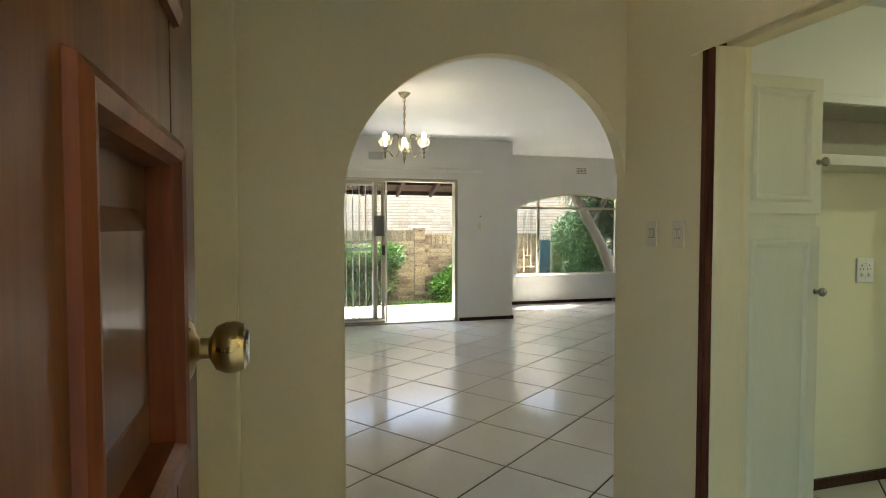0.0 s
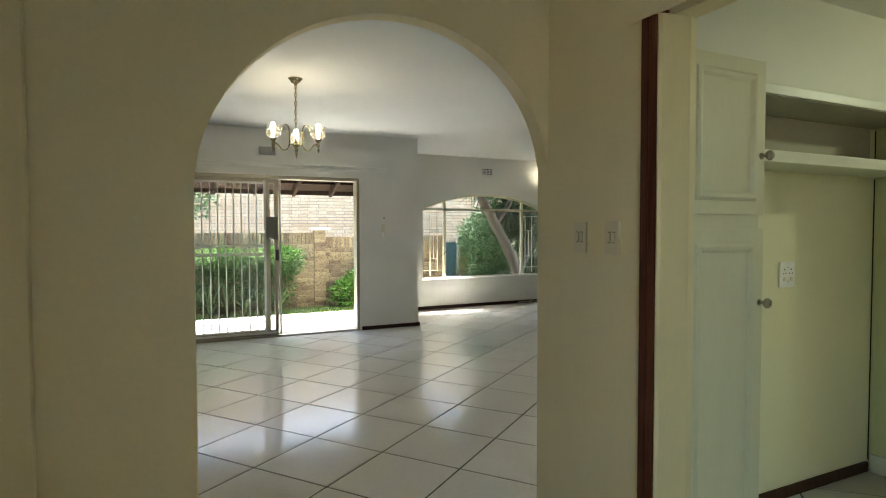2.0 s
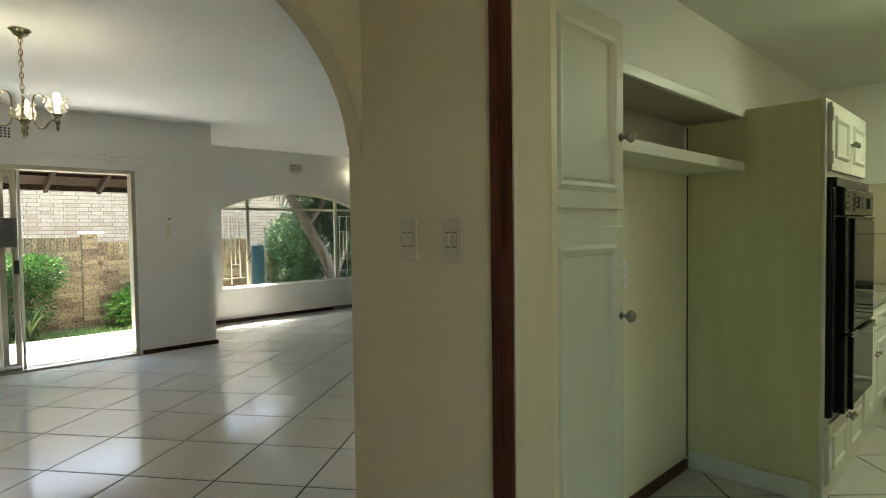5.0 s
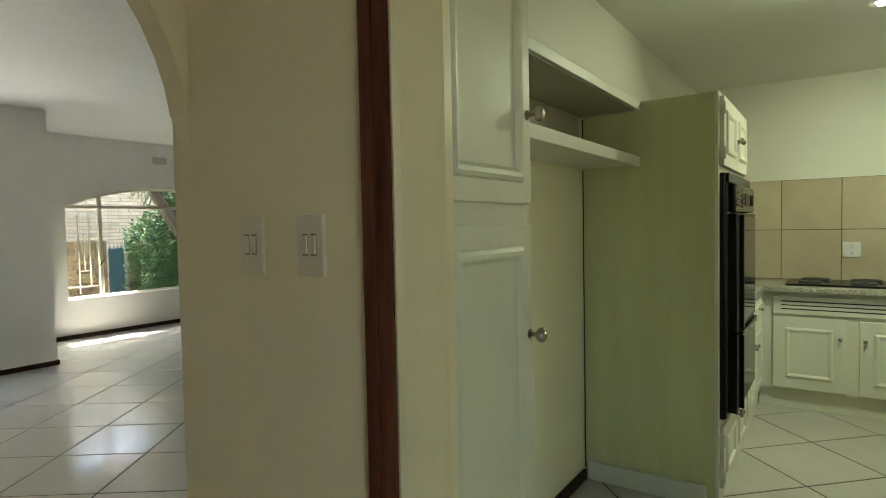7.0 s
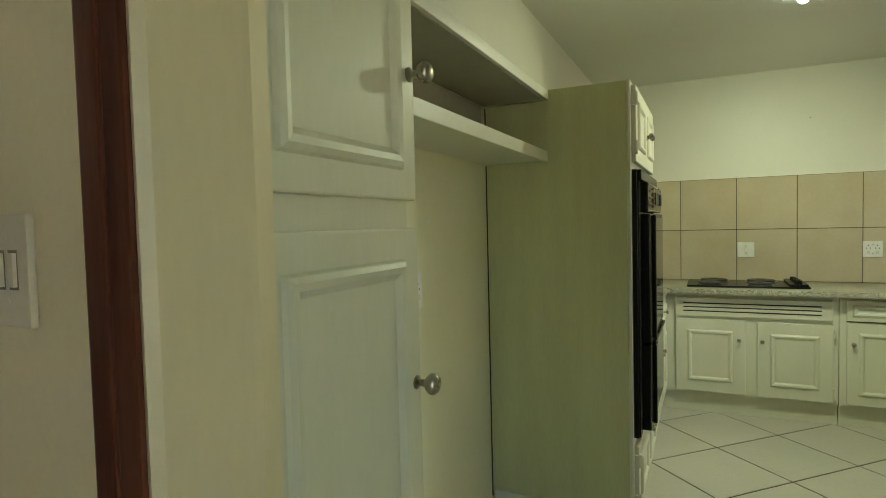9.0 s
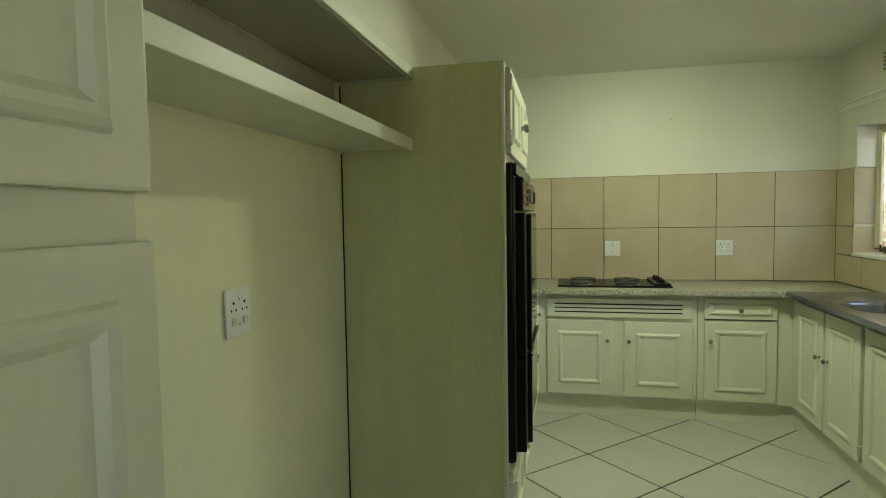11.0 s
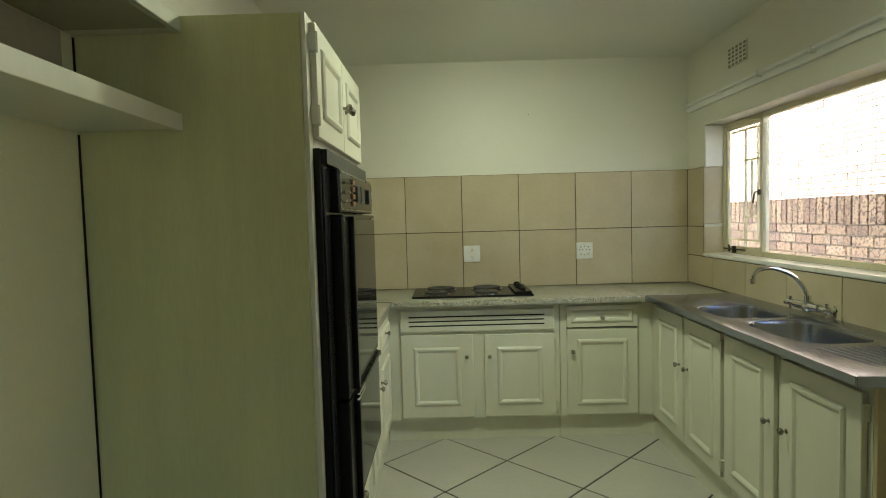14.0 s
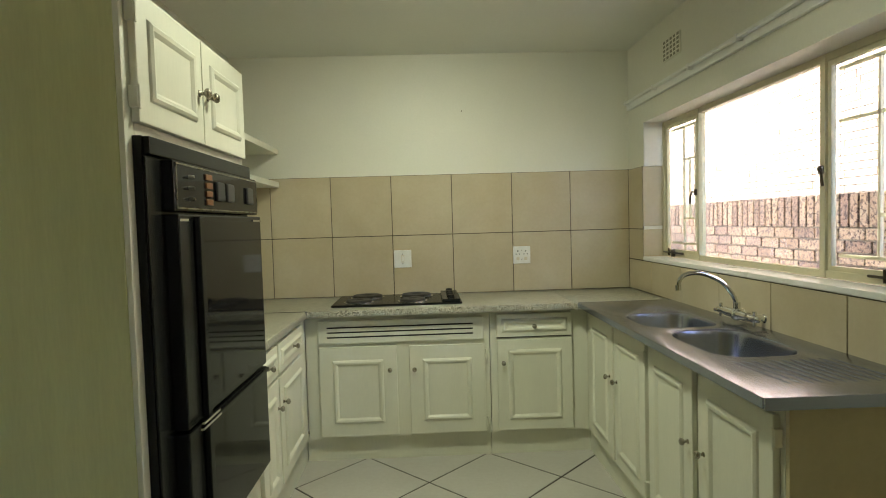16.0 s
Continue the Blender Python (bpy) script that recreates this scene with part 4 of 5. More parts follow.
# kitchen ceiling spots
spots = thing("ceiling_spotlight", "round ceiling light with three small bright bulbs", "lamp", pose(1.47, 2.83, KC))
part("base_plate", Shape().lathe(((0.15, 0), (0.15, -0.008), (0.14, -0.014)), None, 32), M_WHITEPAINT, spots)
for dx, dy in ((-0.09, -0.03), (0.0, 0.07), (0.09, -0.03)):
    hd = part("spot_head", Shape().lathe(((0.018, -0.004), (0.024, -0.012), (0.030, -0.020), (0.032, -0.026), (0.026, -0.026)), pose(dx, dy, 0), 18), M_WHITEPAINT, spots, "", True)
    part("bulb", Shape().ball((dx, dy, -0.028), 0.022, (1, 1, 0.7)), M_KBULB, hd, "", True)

# ---- hall: front door standing open ----
SITE = HALL
door = tagged(new("door_front"), "varnished red-brown panelled front door standing open", "door", "", "structure")
door.matrix_world = SITE @ pose(2.277, -1.682, 0, 0, 0, 180)
DW, PX0, PX1 = 0.82, 0.361, 0.658
rows = ((0.204, 0.511), (0.676, 0.983), (1.148, 1.455), (1.62, 1.925))
s = Shape().box(0, PX0, 0, 0.042, 0.01, 2.04, 0.002).box(PX1, DW, 0, 0.042, 0.01, 2.04, 0.002)
for z0, z1 in zip((0.01,) + tuple(r[1] for r in rows), tuple(r[0] for r in rows) + (2.04,)):
    s.box(PX0, PX1, 0.001, 0.041, z0, z1)
part("door_frame", s, M_DOOR, door)
for z0, z1 in rows:
    p = part("door_panel", Shape().box(PX0, PX1, 0.024, 0.032, z0, z1).moulding(PX0 + 0.055, PX1 - 0.055, z0 + 0.055, z1 - 0.055, 0.024, ((0, 0), (0.02, 0.012), (0.022, 0.012))).box(PX0 + 0.075, PX1 - 0.075, 0.0125, 0.0245, z0 + 0.075, z1 - 0.075), M_DOORPANEL, door, "glossy raised door panel")
    part("moulding", Shape().moulding(PX0 - 0.022, PX1 + 0.022, z0 - 0.022, z1 + 0.022, 0.0, ((0, 0), (0.002, 0.007), (0.012, 0.012), (0.024, 0.010), (0.030, 0.0), (0.032, -0.024))), M_DOORRED, p, "red-brown bolection moulding")
kb = part("door_knob", Shape().lathe(((0.036, 0), (0.037, 0.004), (0.030, 0.008), (0.017, 0.011), (0.0125, 0.016), (0.0125, 0.026), (0.017, 0.029), (0.026, 0.034), (0.0305, 0.044), (0.031, 0.055), (0.028, 0.066), (0.022, 0.0685)), Matrix.Translation((0.730, 0, 1.238)) @ pose(0, 0, 0, 90), 32), M_BRASS, door, "worn brass door knob", True)
part("knob_face", Shape().lathe(((0.021, 0.068), (0.020, 0.071), (0.006, 0.069)), Matrix.Translation((0.730, 0, 1.238)) @ pose(0, 0, 0, 90), 24), M_NICKEL, kb, "", True)
part("rose", Shape().lathe(((0.043, 0), (0.042, 0.003), (0.036, 0.005)), Matrix.Translation((0.730, 0, 1.238)) @ pose(0, 0, 0, 90), 28), M_BRONZE, kb, "dark back plate", True)
fixed("trim_front_door", Shape().box(2.245, 2.36, -1.72, -1.705, 0, 2.05).box(2.245, 2.36, -0.855, -0.84, 0, 2.05), M_POST, "wooden front door frame", "trim")

# ---- living room ----
slide = tagged(new("door_sliding"), "aluminium sliding glass door pushed half open", "door", "", "structure")
SITE = LIVING
slide.matrix_world = SITE
fx = SLX - 0.13
part("outer_frame", Shape().box(fx, SLX + 0.012, -1.33, -1.295, 0.0, 2.08, 0.003).box(fx, SLX + 0.012, 1.028, 1.07, 0.0, 2.08, 0.003).box(fx, SLX + 0.012, -1.295, 1.028, 2.035, 2.08, 0.003).box(fx, SLX - 0.002, -1.295, 1.028, 0.0, 0.022, 0.003), M_ALU, slide)
part("architrave", Shape().box(SLX, SLX + 0.010, 1.071, 1.086, 0.0, 2.10).box(SLX, SLX + 0.010, -1.345, 1.071, 2.082, 2.10), M_WHITEPAINT, slide)
for k, (a, b, x) in enumerate(((-1.295, -0.10, SLX - 0.105), (-1.20, 0.0, SLX - 0.07))):
    leaf = part("leaf_frame", Shape().box(x - 0.018, x + 0.018, a, a + 0.05, 0.022, 2.035, 0.003).box(x - 0.018, x + 0.018, b - 0.05, b, 0.022, 2.035, 0.003).box(x - 0.018, x + 0.018, a + 0.05, b - 0.05, 0.022, 0.09, 0.003).box(x - 0.018, x + 0.018, a + 0.05, b - 0.05, 1.985, 2.035, 0.003), M_ALU, slide)
    pane = part("pane", Shape().box(x - 0.003, x + 0.003, a + 0.05, b - 0.05, 0.09, 1.985), M_GLASS, leaf)
    pane.visible_shadow = False
part("lock", Shape().box(SLX - 0.05, SLX - 0.012, -0.045, -0.002, 0.99, 1.13, 0.004), M_DARKPL, slide, "black door lock")

gate = thing("security_gate", "white sliding security gate with vertical bars and ring band", "gate")
gx = SLX - 0.022
part("gate_frame", Shape().box(gx - 0.012, gx + 0.012, -1.12, -1.095, 0.05, 2.02, 0.002).box(gx - 0.012, gx + 0.012, -0.185, -0.16, 0.05, 2.02, 0.002).box(gx - 0.012, gx + 0.012, -1.095, -0.185, 0.085, 0.11, 0.002).box(gx - 0.012, gx + 0.012, -1.095, -0.185, 1.97, 1.995, 0.002).box(gx - 0.012, gx + 0.012, -1.12, -0.01, 0.05, 0.075, 0.002), M_GATE, gate)
for z in (1.07, 1.18):
    part("rail", Shape().box(gx - 0.010, gx + 0.010, -1.095, -0.185, z - 0.012, z + 0.012, 0.002), M_GATE, gate)
for k in range(9):
    y = -1.095 + 0.091 * (k + 1)
    part("bar", Shape().cyl((gx, y, 0.11), (gx, y, 1.061), 0.007, None, 8).cyl((gx, y, 1.189), (gx, y, 1.97), 0.007, None, 8), M_GATE, gate, "", True)
for k in range(10):
    y = -1.095 + 0.091 * (k + 0.5)
    pts = [(gx, y + 0.042 * math.cos(u), 1.125 + 0.042 * math.sin(u)) for u in [2 * math.pi * q / 16 for q in range(17)]]
    part("ring", Shape().tube(pts, 0.008, 6), M_GATE, gate, "", True)
part("post", Shape().box(gx - 0.012, gx + 0.012, 0.002, 0.026, 0.03, 2.03, 0.002), M_GATE, gate)
lc = part("lock_case", Shape().box(gx - 0.016, gx + 0.016, -0.158, -0.012, 1.26, 1.55, 0.004), M_GREY, gate, "grey gate lock case")
part("cover", Shape().box(gx + 0.0165, gx + 0.021, -0.128, -0.042, 1.31, 1.50, 0.002), M_GREY, lc)

# arched window
aw = tagged(new("window_arched"), "cream steel window under a flat arch with burglar bars", "window", "", "structure")
aw.matrix_world = SITE
wx = WWX - 0.12
s = Shape().box(wx, wx + 0.035, 2.65, 5.22, 0.512, 0.54).box(wx - 0.004, wx + 0.039, 2.65, 5.22, 1.715, 1.757, 0.002)
s.box(wx, wx + 0.035, 2.652, 2.685, 0.54, 1.765).box(wx, wx + 0.035, 5.185, 5.218, 0.54, 1.765)
for y in (3.085, 4.71):
    zt = min(z for yy, z in win if abs(yy - y) < 0.15) - 0.004
    s.box(wx - 0.006, wx + 0.041, y, y + 0.045, 0.54, zt, 0.002)
inner = [(3.935 + (y - 3.935) * 0.985, z - 0.03) for y, z in win]
for a, b, c, d in zip(win, win[1:], inner[1:], inner):
    s.prism([a, b, c, d], wx, wx + 0.035, "x")
part("window_frame", s, M_WINDOW, aw)
bars(aw, 2.69, 3.08, 0.545, 1.71, wx - 0.03)
bars(aw, 4.76, 5.18, 0.545, 1.71, wx - 0.03, True)
pane = part("pane", Shape().box(wx + 0.014, wx + 0.018, 2.69, 5.185, 0.54, 1.75), M_GLASS, aw)
pane.visible_shadow = False
part("window_sill", Shape().box(WWX - 0.12, WWX + 0.012, 2.652, 5.218, 0.5085, 0.521, 0.003), M_WHITEPAINT, aw, "white painted sill")
part("handle", Shape().tube([(wx + 0.04, 3.16, 1.02), (wx + 0.06, 3.14, 1.02), (wx + 0.065, 3.09, 0.97), (wx + 0.065, 3.07, 0.93)], 0.008), M_BRONZE, aw, "bronze window handle", True)

# chandelier
ch = thing("chandelier", "brass three-arm chandelier with lit candle bulbs and glass cups", "chandelier", pose(CHX, CHY, LC))
part("ceiling_rose", Shape().lathe(((0.062, 0), (0.062, -0.008), (0.045, -0.02), (0.04, -0.035), (0.018, -0.045), (0.008, -0.06)), None, 8), M_BRASSBR, ch, "", True)
s = Shape()
for k in range(9):
    z = -0.07 - k * 0.036
    pts = [(0.011 * math.cos(u) * (k % 2), 0.011 * math.cos(u) * ((k + 1) % 2), z + 0.022 * math.sin(u)) for u in [2 * math.pi * q / 12 for q in range(13)]]
    s.tube(pts, 0.003, 5)
s.tube([(0.006, 0, -0.05), (-0.008, 0.004, -0.2), (0.008, -0.004, -0.3), (0, 0, -0.38)], 0.0025, 5)
part("chain", s, M_BRASS, ch, "", True)
part("stem", Shape().lathe(((0.004, -0.37), (0.010, -0.385), (0.005, -0.40), (0.006, -0.46), (0.008, -0.50), (0.012, -0.53), (0.030, -0.552), (0.032, -0.562), (0.018, -0.580), (0.007, -0.600), (0.014, -0.618), (0.014, -0.628), (0.005, -0.655), (0.002, -0.680))), M_BRASSBR, ch, "", True)
for k in range(3):
    u = radians(168) + 2 * math.pi * k / 3
    c, q = math.cos(u), math.sin(u)
    def at(r, z):
        return (r * c, r * q, z)
    arm = part("arm", Shape().tube(flowing([at(0.125, -0.455), at(0.128, -0.43), at(0.108, -0.405), at(0.080, -0.405), at(0.064, -0.44), at(0.062, -0.52), at(0.068, -0.58), at(0.095, -0.612), at(0.130, -0.612), at(0.160, -0.58), at(0.190, -0.562), at(0.21, -0.555)]), 0.006, 8).tube([at(0.02, -0.565), at(0.064, -0.56)], 0.005, 8), M_BRASSBR, ch, "", True)
    m = pose(0.21 * c, 0.21 * q, 0)
    part("finial", Shape().lathe(((0.002, -0.64), (0.012, -0.615), (0.006, -0.60), (0.018, -0.575), (0.010, -0.555), (0.028, -0.535), (0.030, -0.53)), m, 16), M_BRASSBR, arm, "", True)
    part("glass_cup", Shape().lathe(((0.024, -0.528), (0.048, -0.516), (0.062, -0.492), (0.057, -0.466), (0.044, -0.449), (0.047, -0.436), (0.060, -0.422), (0.0585, -0.4215), (0.0455, -0.436), (0.0425, -0.449), (0.0555, -0.466), (0.0605, -0.492), (0.047, -0.5145), (0.024, -0.5265)), m, 20), M_LAMPGLASS, arm, "etched glass cup", True).visible_shadow = False
    part("bulb", Shape().lathe(((0.011, -0.52), (0.011, -0.475), (0.016, -0.462), (0.019, -0.44), (0.019, -0.415), (0.015, -0.400), (0.004, -0.394)), m, 14), M_BULB, arm, "lit candle bulb", True)

# wall sconce
sc = thing("wall_sconce", "brass wall light with a lit candle bulb", "lamp", pose(WWX, 5.11, 2.31))
part("back_plate", Shape().lathe(((0.045, 0), (0.042, 0.008), (0.02, 0.014)), pose(0, 0, -0.03, 0, 90, 0), 18), M_BRASSBR, sc, "", True)
arm = part("arm", Shape().tube([(0.01, 0, -0.03), (0.06, 0, -0.07), (0.11, 0, -0.06), (0.125, 0, -0.02)], 0.006, 8).lathe(((0.002, -0.10), (0.012, -0.07), (0.006, -0.05), (0.028, -0.02), (0.03, -0.015)), pose(0.125, 0, 0), 14), M_BRASSBR, sc, "", True)
part("glass_cup", Shape().lathe(((0.026, -0.015), (0.055, 0.01), (0.06, 0.03), (0.045, 0.065), (0.043, 0.064), (0.056, 0.03), (0.05, 0.012), (0.024, -0.011)), pose(0.125, 0, 0), 18), M_LAMPGLASS, arm, "", True).visible_shadow = False
part("bulb", Shape().lathe(((0.012, -0.01), (0.013, 0.03), (0.019, 0.06), (0.018, 0.09), (0.004, 0.125)), pose(0.125, 0, 0), 14), M_BULB, arm, "", True)

# intercom and cable
ic = thing("intercom_mount", "worn pale intercom bracket with stained wall plate", "intercom", pose(SLX, 1.41, 1.40, 0, 0, 90))
part("plate", Shape().box(-0.025, 0.025, -0.006, 0, -0.10, 0.06, 0.003), M_DULLPLASTIC, ic)
part("hook", Shape().box(-0.014, 0.012, -0.022, -0.006, -0.12, -0.05, 0.005), M_PLASTIC, ic)
part("screw", Shape().cyl((0.018, -0.001, 0.145), (0.018, -0.009, 0.145), 0.011, None, 12), M_DARKPL, ic)
cab = thing("cable", "thin grey cable coiled along the skirting", "cable", pose(WWX + 0.05, 4.95, 0))
pts = [(0.012 + 0.02 * math.sin(k * 1.3), -0.38 + k * 0.035 + 0.03 * math.sin(k * 2.1), 0.012 + 0.028 * abs(math.sin(k * 0.9))) for k in range(26)]
part("coil", Shape().tube(pts, 0.006, 6).tube([(0.0, -0.36, 0.01), (0.0, -0.37, 0.10), (-0.02, -0.30, 0.18), (-0.024, -0.18, 0.20), (-0.02, -0.08, 0.13), (0.0, -0.06, 0.02)], 0.004, 6), M_DULLPLASTIC, cab, "", True)

# ---- outside ----
SITE = HOME
fixed("ground", Shape().box(-400, 400, -400, 400, -0.9, -0.16), M_GROUND, "soil and paving reaching the horizon", "ground")
SITE = LIVING
fixed("patio", Shape().box(-7.75, -5.85, -5.0, 1.72, -0.16, -0.03), M_PAVE, "pale sunlit patio paving", "paving")
SITE = HOME
fixed("driveway", Shape().box(2.4, 9.0, -8.0, 0.0, -0.16, -0.04), M_PAVE, "pale paving before the front door", "paving")
# unseen slab and walls, added to limit daylight through the front door
fixed("porch_roof", Shape().box(2.4, 4.4, -2.5, 0.4, 2.56, 2.66), M_CEIL, "unseen flat slab added to cut skylight at the front door", "roof")
fixed("porch_wall", Shape().box(4.2, 4.4, -2.5, 0.4, -0.16, 2.56), M_WALL, "unseen plain wall added to dim daylight in the hall", "wall")
fixed("porch_side_wall", Shape().box(2.4, 4.2, -2.7, -2.5, -0.16, 0.5), M_WALL, "unseen low wall added to trim daylight in the hall", "wall")
fixed("side_path", Shape().box(3.0, 4.14, 0.0, 12.0, -0.16, -0.06), M_PAVE, "paved path beside the kitchen", "paving")


def leaves(name, label, mat, blobs, count, size, seed, parent=None, aspect=0.45, droop=0.0):
    """A crown of folded leaves filling a few uneven blobs."""
    rng = random.Random(seed)
    v, f = [], []
    for _ in range(count):
        (cx, cy, cz), (rx, ry, rz) = rng.choice(blobs)
        d = Vector((rng.gauss(0, 1), rng.gauss(0, 1), rng.gauss(0, 1))).normalized()
        k = rng.random() ** 0.35 * (0.82 + 0.28 * noise.noise(d * 2.3 + Vector((cx, cy, cz))))
        p = Vector((cx + d.x * rx * k, cy + d.y * ry * k, cz + d.z * rz * k))
        q = Vector((d.x + rng.uniform(-0.7, 0.7), d.y + rng.uniform(-0.7, 0.7), d.z * 0.6 + rng.uniform(-0.5, 0.7) - droop)).normalized()
        side = q.cross(Vector((rng.uniform(-1, 1), rng.uniform(-1, 1), 1))).normalized()
        up = side.cross(q)
        L = size * rng.uniform(0.6, 1.3)
        w = L * aspect / 2
        n = len(v)
        v += [p, p + q * L * 0.45 + side * w + up * w * 0.4, p + q * L, p + q * L * 0.45 - side * w + up * w * 0.4]
        f += [(n, n + 1, n + 2), (n, n + 2, n + 3)]
    me = bpy.data.meshes.new(name)
    me.from_pydata(v, [], f)
    me.materials.append(mat)
    ob = new(name, me)
    if parent is not None:
        ob.parent = parent
    if label:
        ob["label"] = label
    return ob


def shrub(name, label, mat, blobs, count, size, seed, base, height, aspect=0.45):
    ob = thing(name, label, "shrub")
    rng = random.Random(seed)
    s = Shape()
    for _ in range(7):
        (cx, cy, cz), _r = rng.choice(blobs)
        s.tube([(base[0] + rng.uniform(-0.1, 0.1), base[1] + rng.uniform(-0.1, 0.1), -0.17), ((base[0] + cx) / 2, (base[1] + cy) / 2, cz * 0.5), (cx, cy, cz + rng.uniform(0, 0.2))], [0.02, 0.014, 0.006], 6)
    part("stems", s, M_BARK, ob, "", True)
    leaves("foliage", "", mat, blobs, count, size, seed, ob, aspect)
    return ob


SITE = LIVING
# hedge and bushes seen through the sliding door
for k in range(5):
    y = -3.3 + k * 0.92
    shrub("hedge_bush", "dense sunlit green hedge bush against the brick wall", M_LEAFD, [((-8.95, y, 0.35), (0.42, 0.62, 0.55)), ((-8.85, y + 0.2, 0.75), (0.4, 0.5, 0.33))], 4200, 0.062, 10 + k, (-8.95, y), 1.0)
    leaves("top_growth", "bright new leaves on top", M_LEAFL, [((-8.85, y + 0.1, 0.92), (0.42, 0.6, 0.2))], 1500, 0.055, 30 + k, scene.objects[[o.name for o in scene.objects if o.name.startswith("hedge_bush")][-1]])
shrub("low_bush", "bright green leafy bush below the brick wall", M_LEAFL, [((-8.95, 2.0, 0.12), (0.42, 0.52, 0.40)), ((-8.95, 2.2, 0.42), (0.32, 0.34, 0.30))], 2100, 0.095, 51, (-8.95, 2.0), 0.6, 0.6)


def strap_plant(label, x, y, n, length, seed):
    ob = thing("strap_leaf_plant", label, "plant", pose(x, y, -0.16), "strap leaf plants")
    rng = random.Random(seed)
    v, f = [], []
    for _ in range(n):
        a, lean, L = rng.uniform(0, 6.28), rng.uniform(0.25, 0.9), length * rng.uniform(0.7, 1.2)
        d, sd_ = Vector((math.cos(a), math.sin(a), 0)), Vector((-math.sin(a), math.cos(a), 0))
        k0 = len(v)
        for i in range(6):
            u = i / 5
            p = d * (lean * L * u * u) + Vector((0, 0, L * (u - 0.42 * lean * u * u)))
            w = 0.022 * (1 - u) ** 0.6 + 0.002
            v += [p + sd_ * w, p - sd_ * w]
        f += [(k0 + 2 * i, k0 + 2 * i + 1, k0 + 2 * i + 3, k0 + 2 * i + 2) for i in range(5)]
    me = bpy.data.meshes.new("leaves")
    me.from_pydata(v, [], f)
    me.materials.append(M_YUCCA)
    lv = new("leaves", me)
    lv.parent = ob


for k in range(14):
    strap_plant("arching strap-leaf plant in front of the hedge", -8.42 + 0.14 * (k % 2), -3.2 + k * 0.28, 34, 0.66, 70 + k)

# lawn
rng = random.Random(5)
v, f = [], []
for _ in range(14000):
    x, y = rng.uniform(-9.2, -7.75), rng.uniform(-4.5, 3.4)
    a, h = rng.uniform(0, 3.14), rng.uniform(0.03, 0.075)
    n = len(v)
    dx, dy = 0.006 * math.cos(a), 0.006 * math.sin(a)
    v += [(x - dx, y - dy, -0.15), (x + dx, y + dy, -0.15), (x + rng.uniform(-0.03, 0.03), y + rng.uniform(-0.03, 0.03), -0.15 + h)]
    f.append((n, n + 1, n + 2))
me = bpy.data.meshes.new("lawn")
me.from_pydata(v, [], f)
me.materials.append(M_GRASS)
tagged(new("lawn", me), "short sunlit grass lawn", "grass", "", "stuff").matrix_world = SITE
M_TURF = painted("turf", (0.23, 0.27, 0.11), 0.95, 60, 2, 0.25, 0.8)
fixed("lawn_bed", Shape().box(-9.2, -7.75, -5.0, 3.6, -0.16, -0.145), M_TURF, "mown green turf", "lawn")


# patio eave: sloping boards on rafters
eave = thing("patio_roof", "brown timber eave with rafters over the patio", "roof")
part("boards", Shape().prism([(-5.86, 2.46), (-7.15, 2.0), (-7.15, 2.025), (-5.86, 2.485)], -3.8, 1.70, "y"), M_EAVE, eave)
for k in range(10):
    y = -3.6 + k * 0.58
    part("rafter", Shape().prism([(-5.86, 2.35), (-7.13, 1.90), (-7.13, 2.004), (-5.86, 2.459)], y, y + 0.045, "y"), M_EAVE, eave)
for xx in (-6.2, -6.5, -6.8):
    zz = 2.46 + (xx + 5.86) * 0.357
    part("purlin", Shape().box(xx, xx + 0.04, -3.8, 1.70, zz - 0.05, zz - 0.012), M_EAVE, eave)
part("fascia", Shape().box(-7.175, -7.151, -3.8, 1.70, 1.93, 2.05), M_EAVE, eave)
part("tiles", Shape().prism([(-5.86, 2.50), (-7.24, 2.01), (-7.24, 2.04), (-5.86, 2.54)], -3.8, 1.70, "y"), M_ROOF, eave)
# out of view; its depth sets how much sun enters the arched window
fixed("eave_window", Shape().box(-8.04, -7.28, 1.9, 6.4, 2.44, 2.50), M_EAVE, "unseen brown eave added to trim sun through the arched window", "eave")
SITE = HOME
# unseen overhang, added to keep the sun off the brick garden wall
fixed("eave_kitchen", Shape().box(3.1, 3.95, -0.2, 12.0, 2.46, 2.52), M_EAVE, "unseen brown eave added to shade the kitchen garden wall", "eave")


# ---- brickwork ----
def brick_data(w, d, h, mat):
    me = bpy.data.meshes.new("brick")
    x, y, z, e = d / 2, w / 2, h / 2, 0.003
    v = [(sx * (x - a), sy * (y - b), sz * (z - c)) for sx in (-1, 1) for sy in (-1, 1) for sz in (-1, 1) for a, b, c in ((0, e, e), (e, 0, e), (e, e, 0))]
    bm = bmesh.new()
    bmesh.ops.convex_hull(bm, input=[bm.verts.new(c) for c in v])
    bm.to_mesh(me)
    bm.free()
    me.materials.append(mat)
    return me


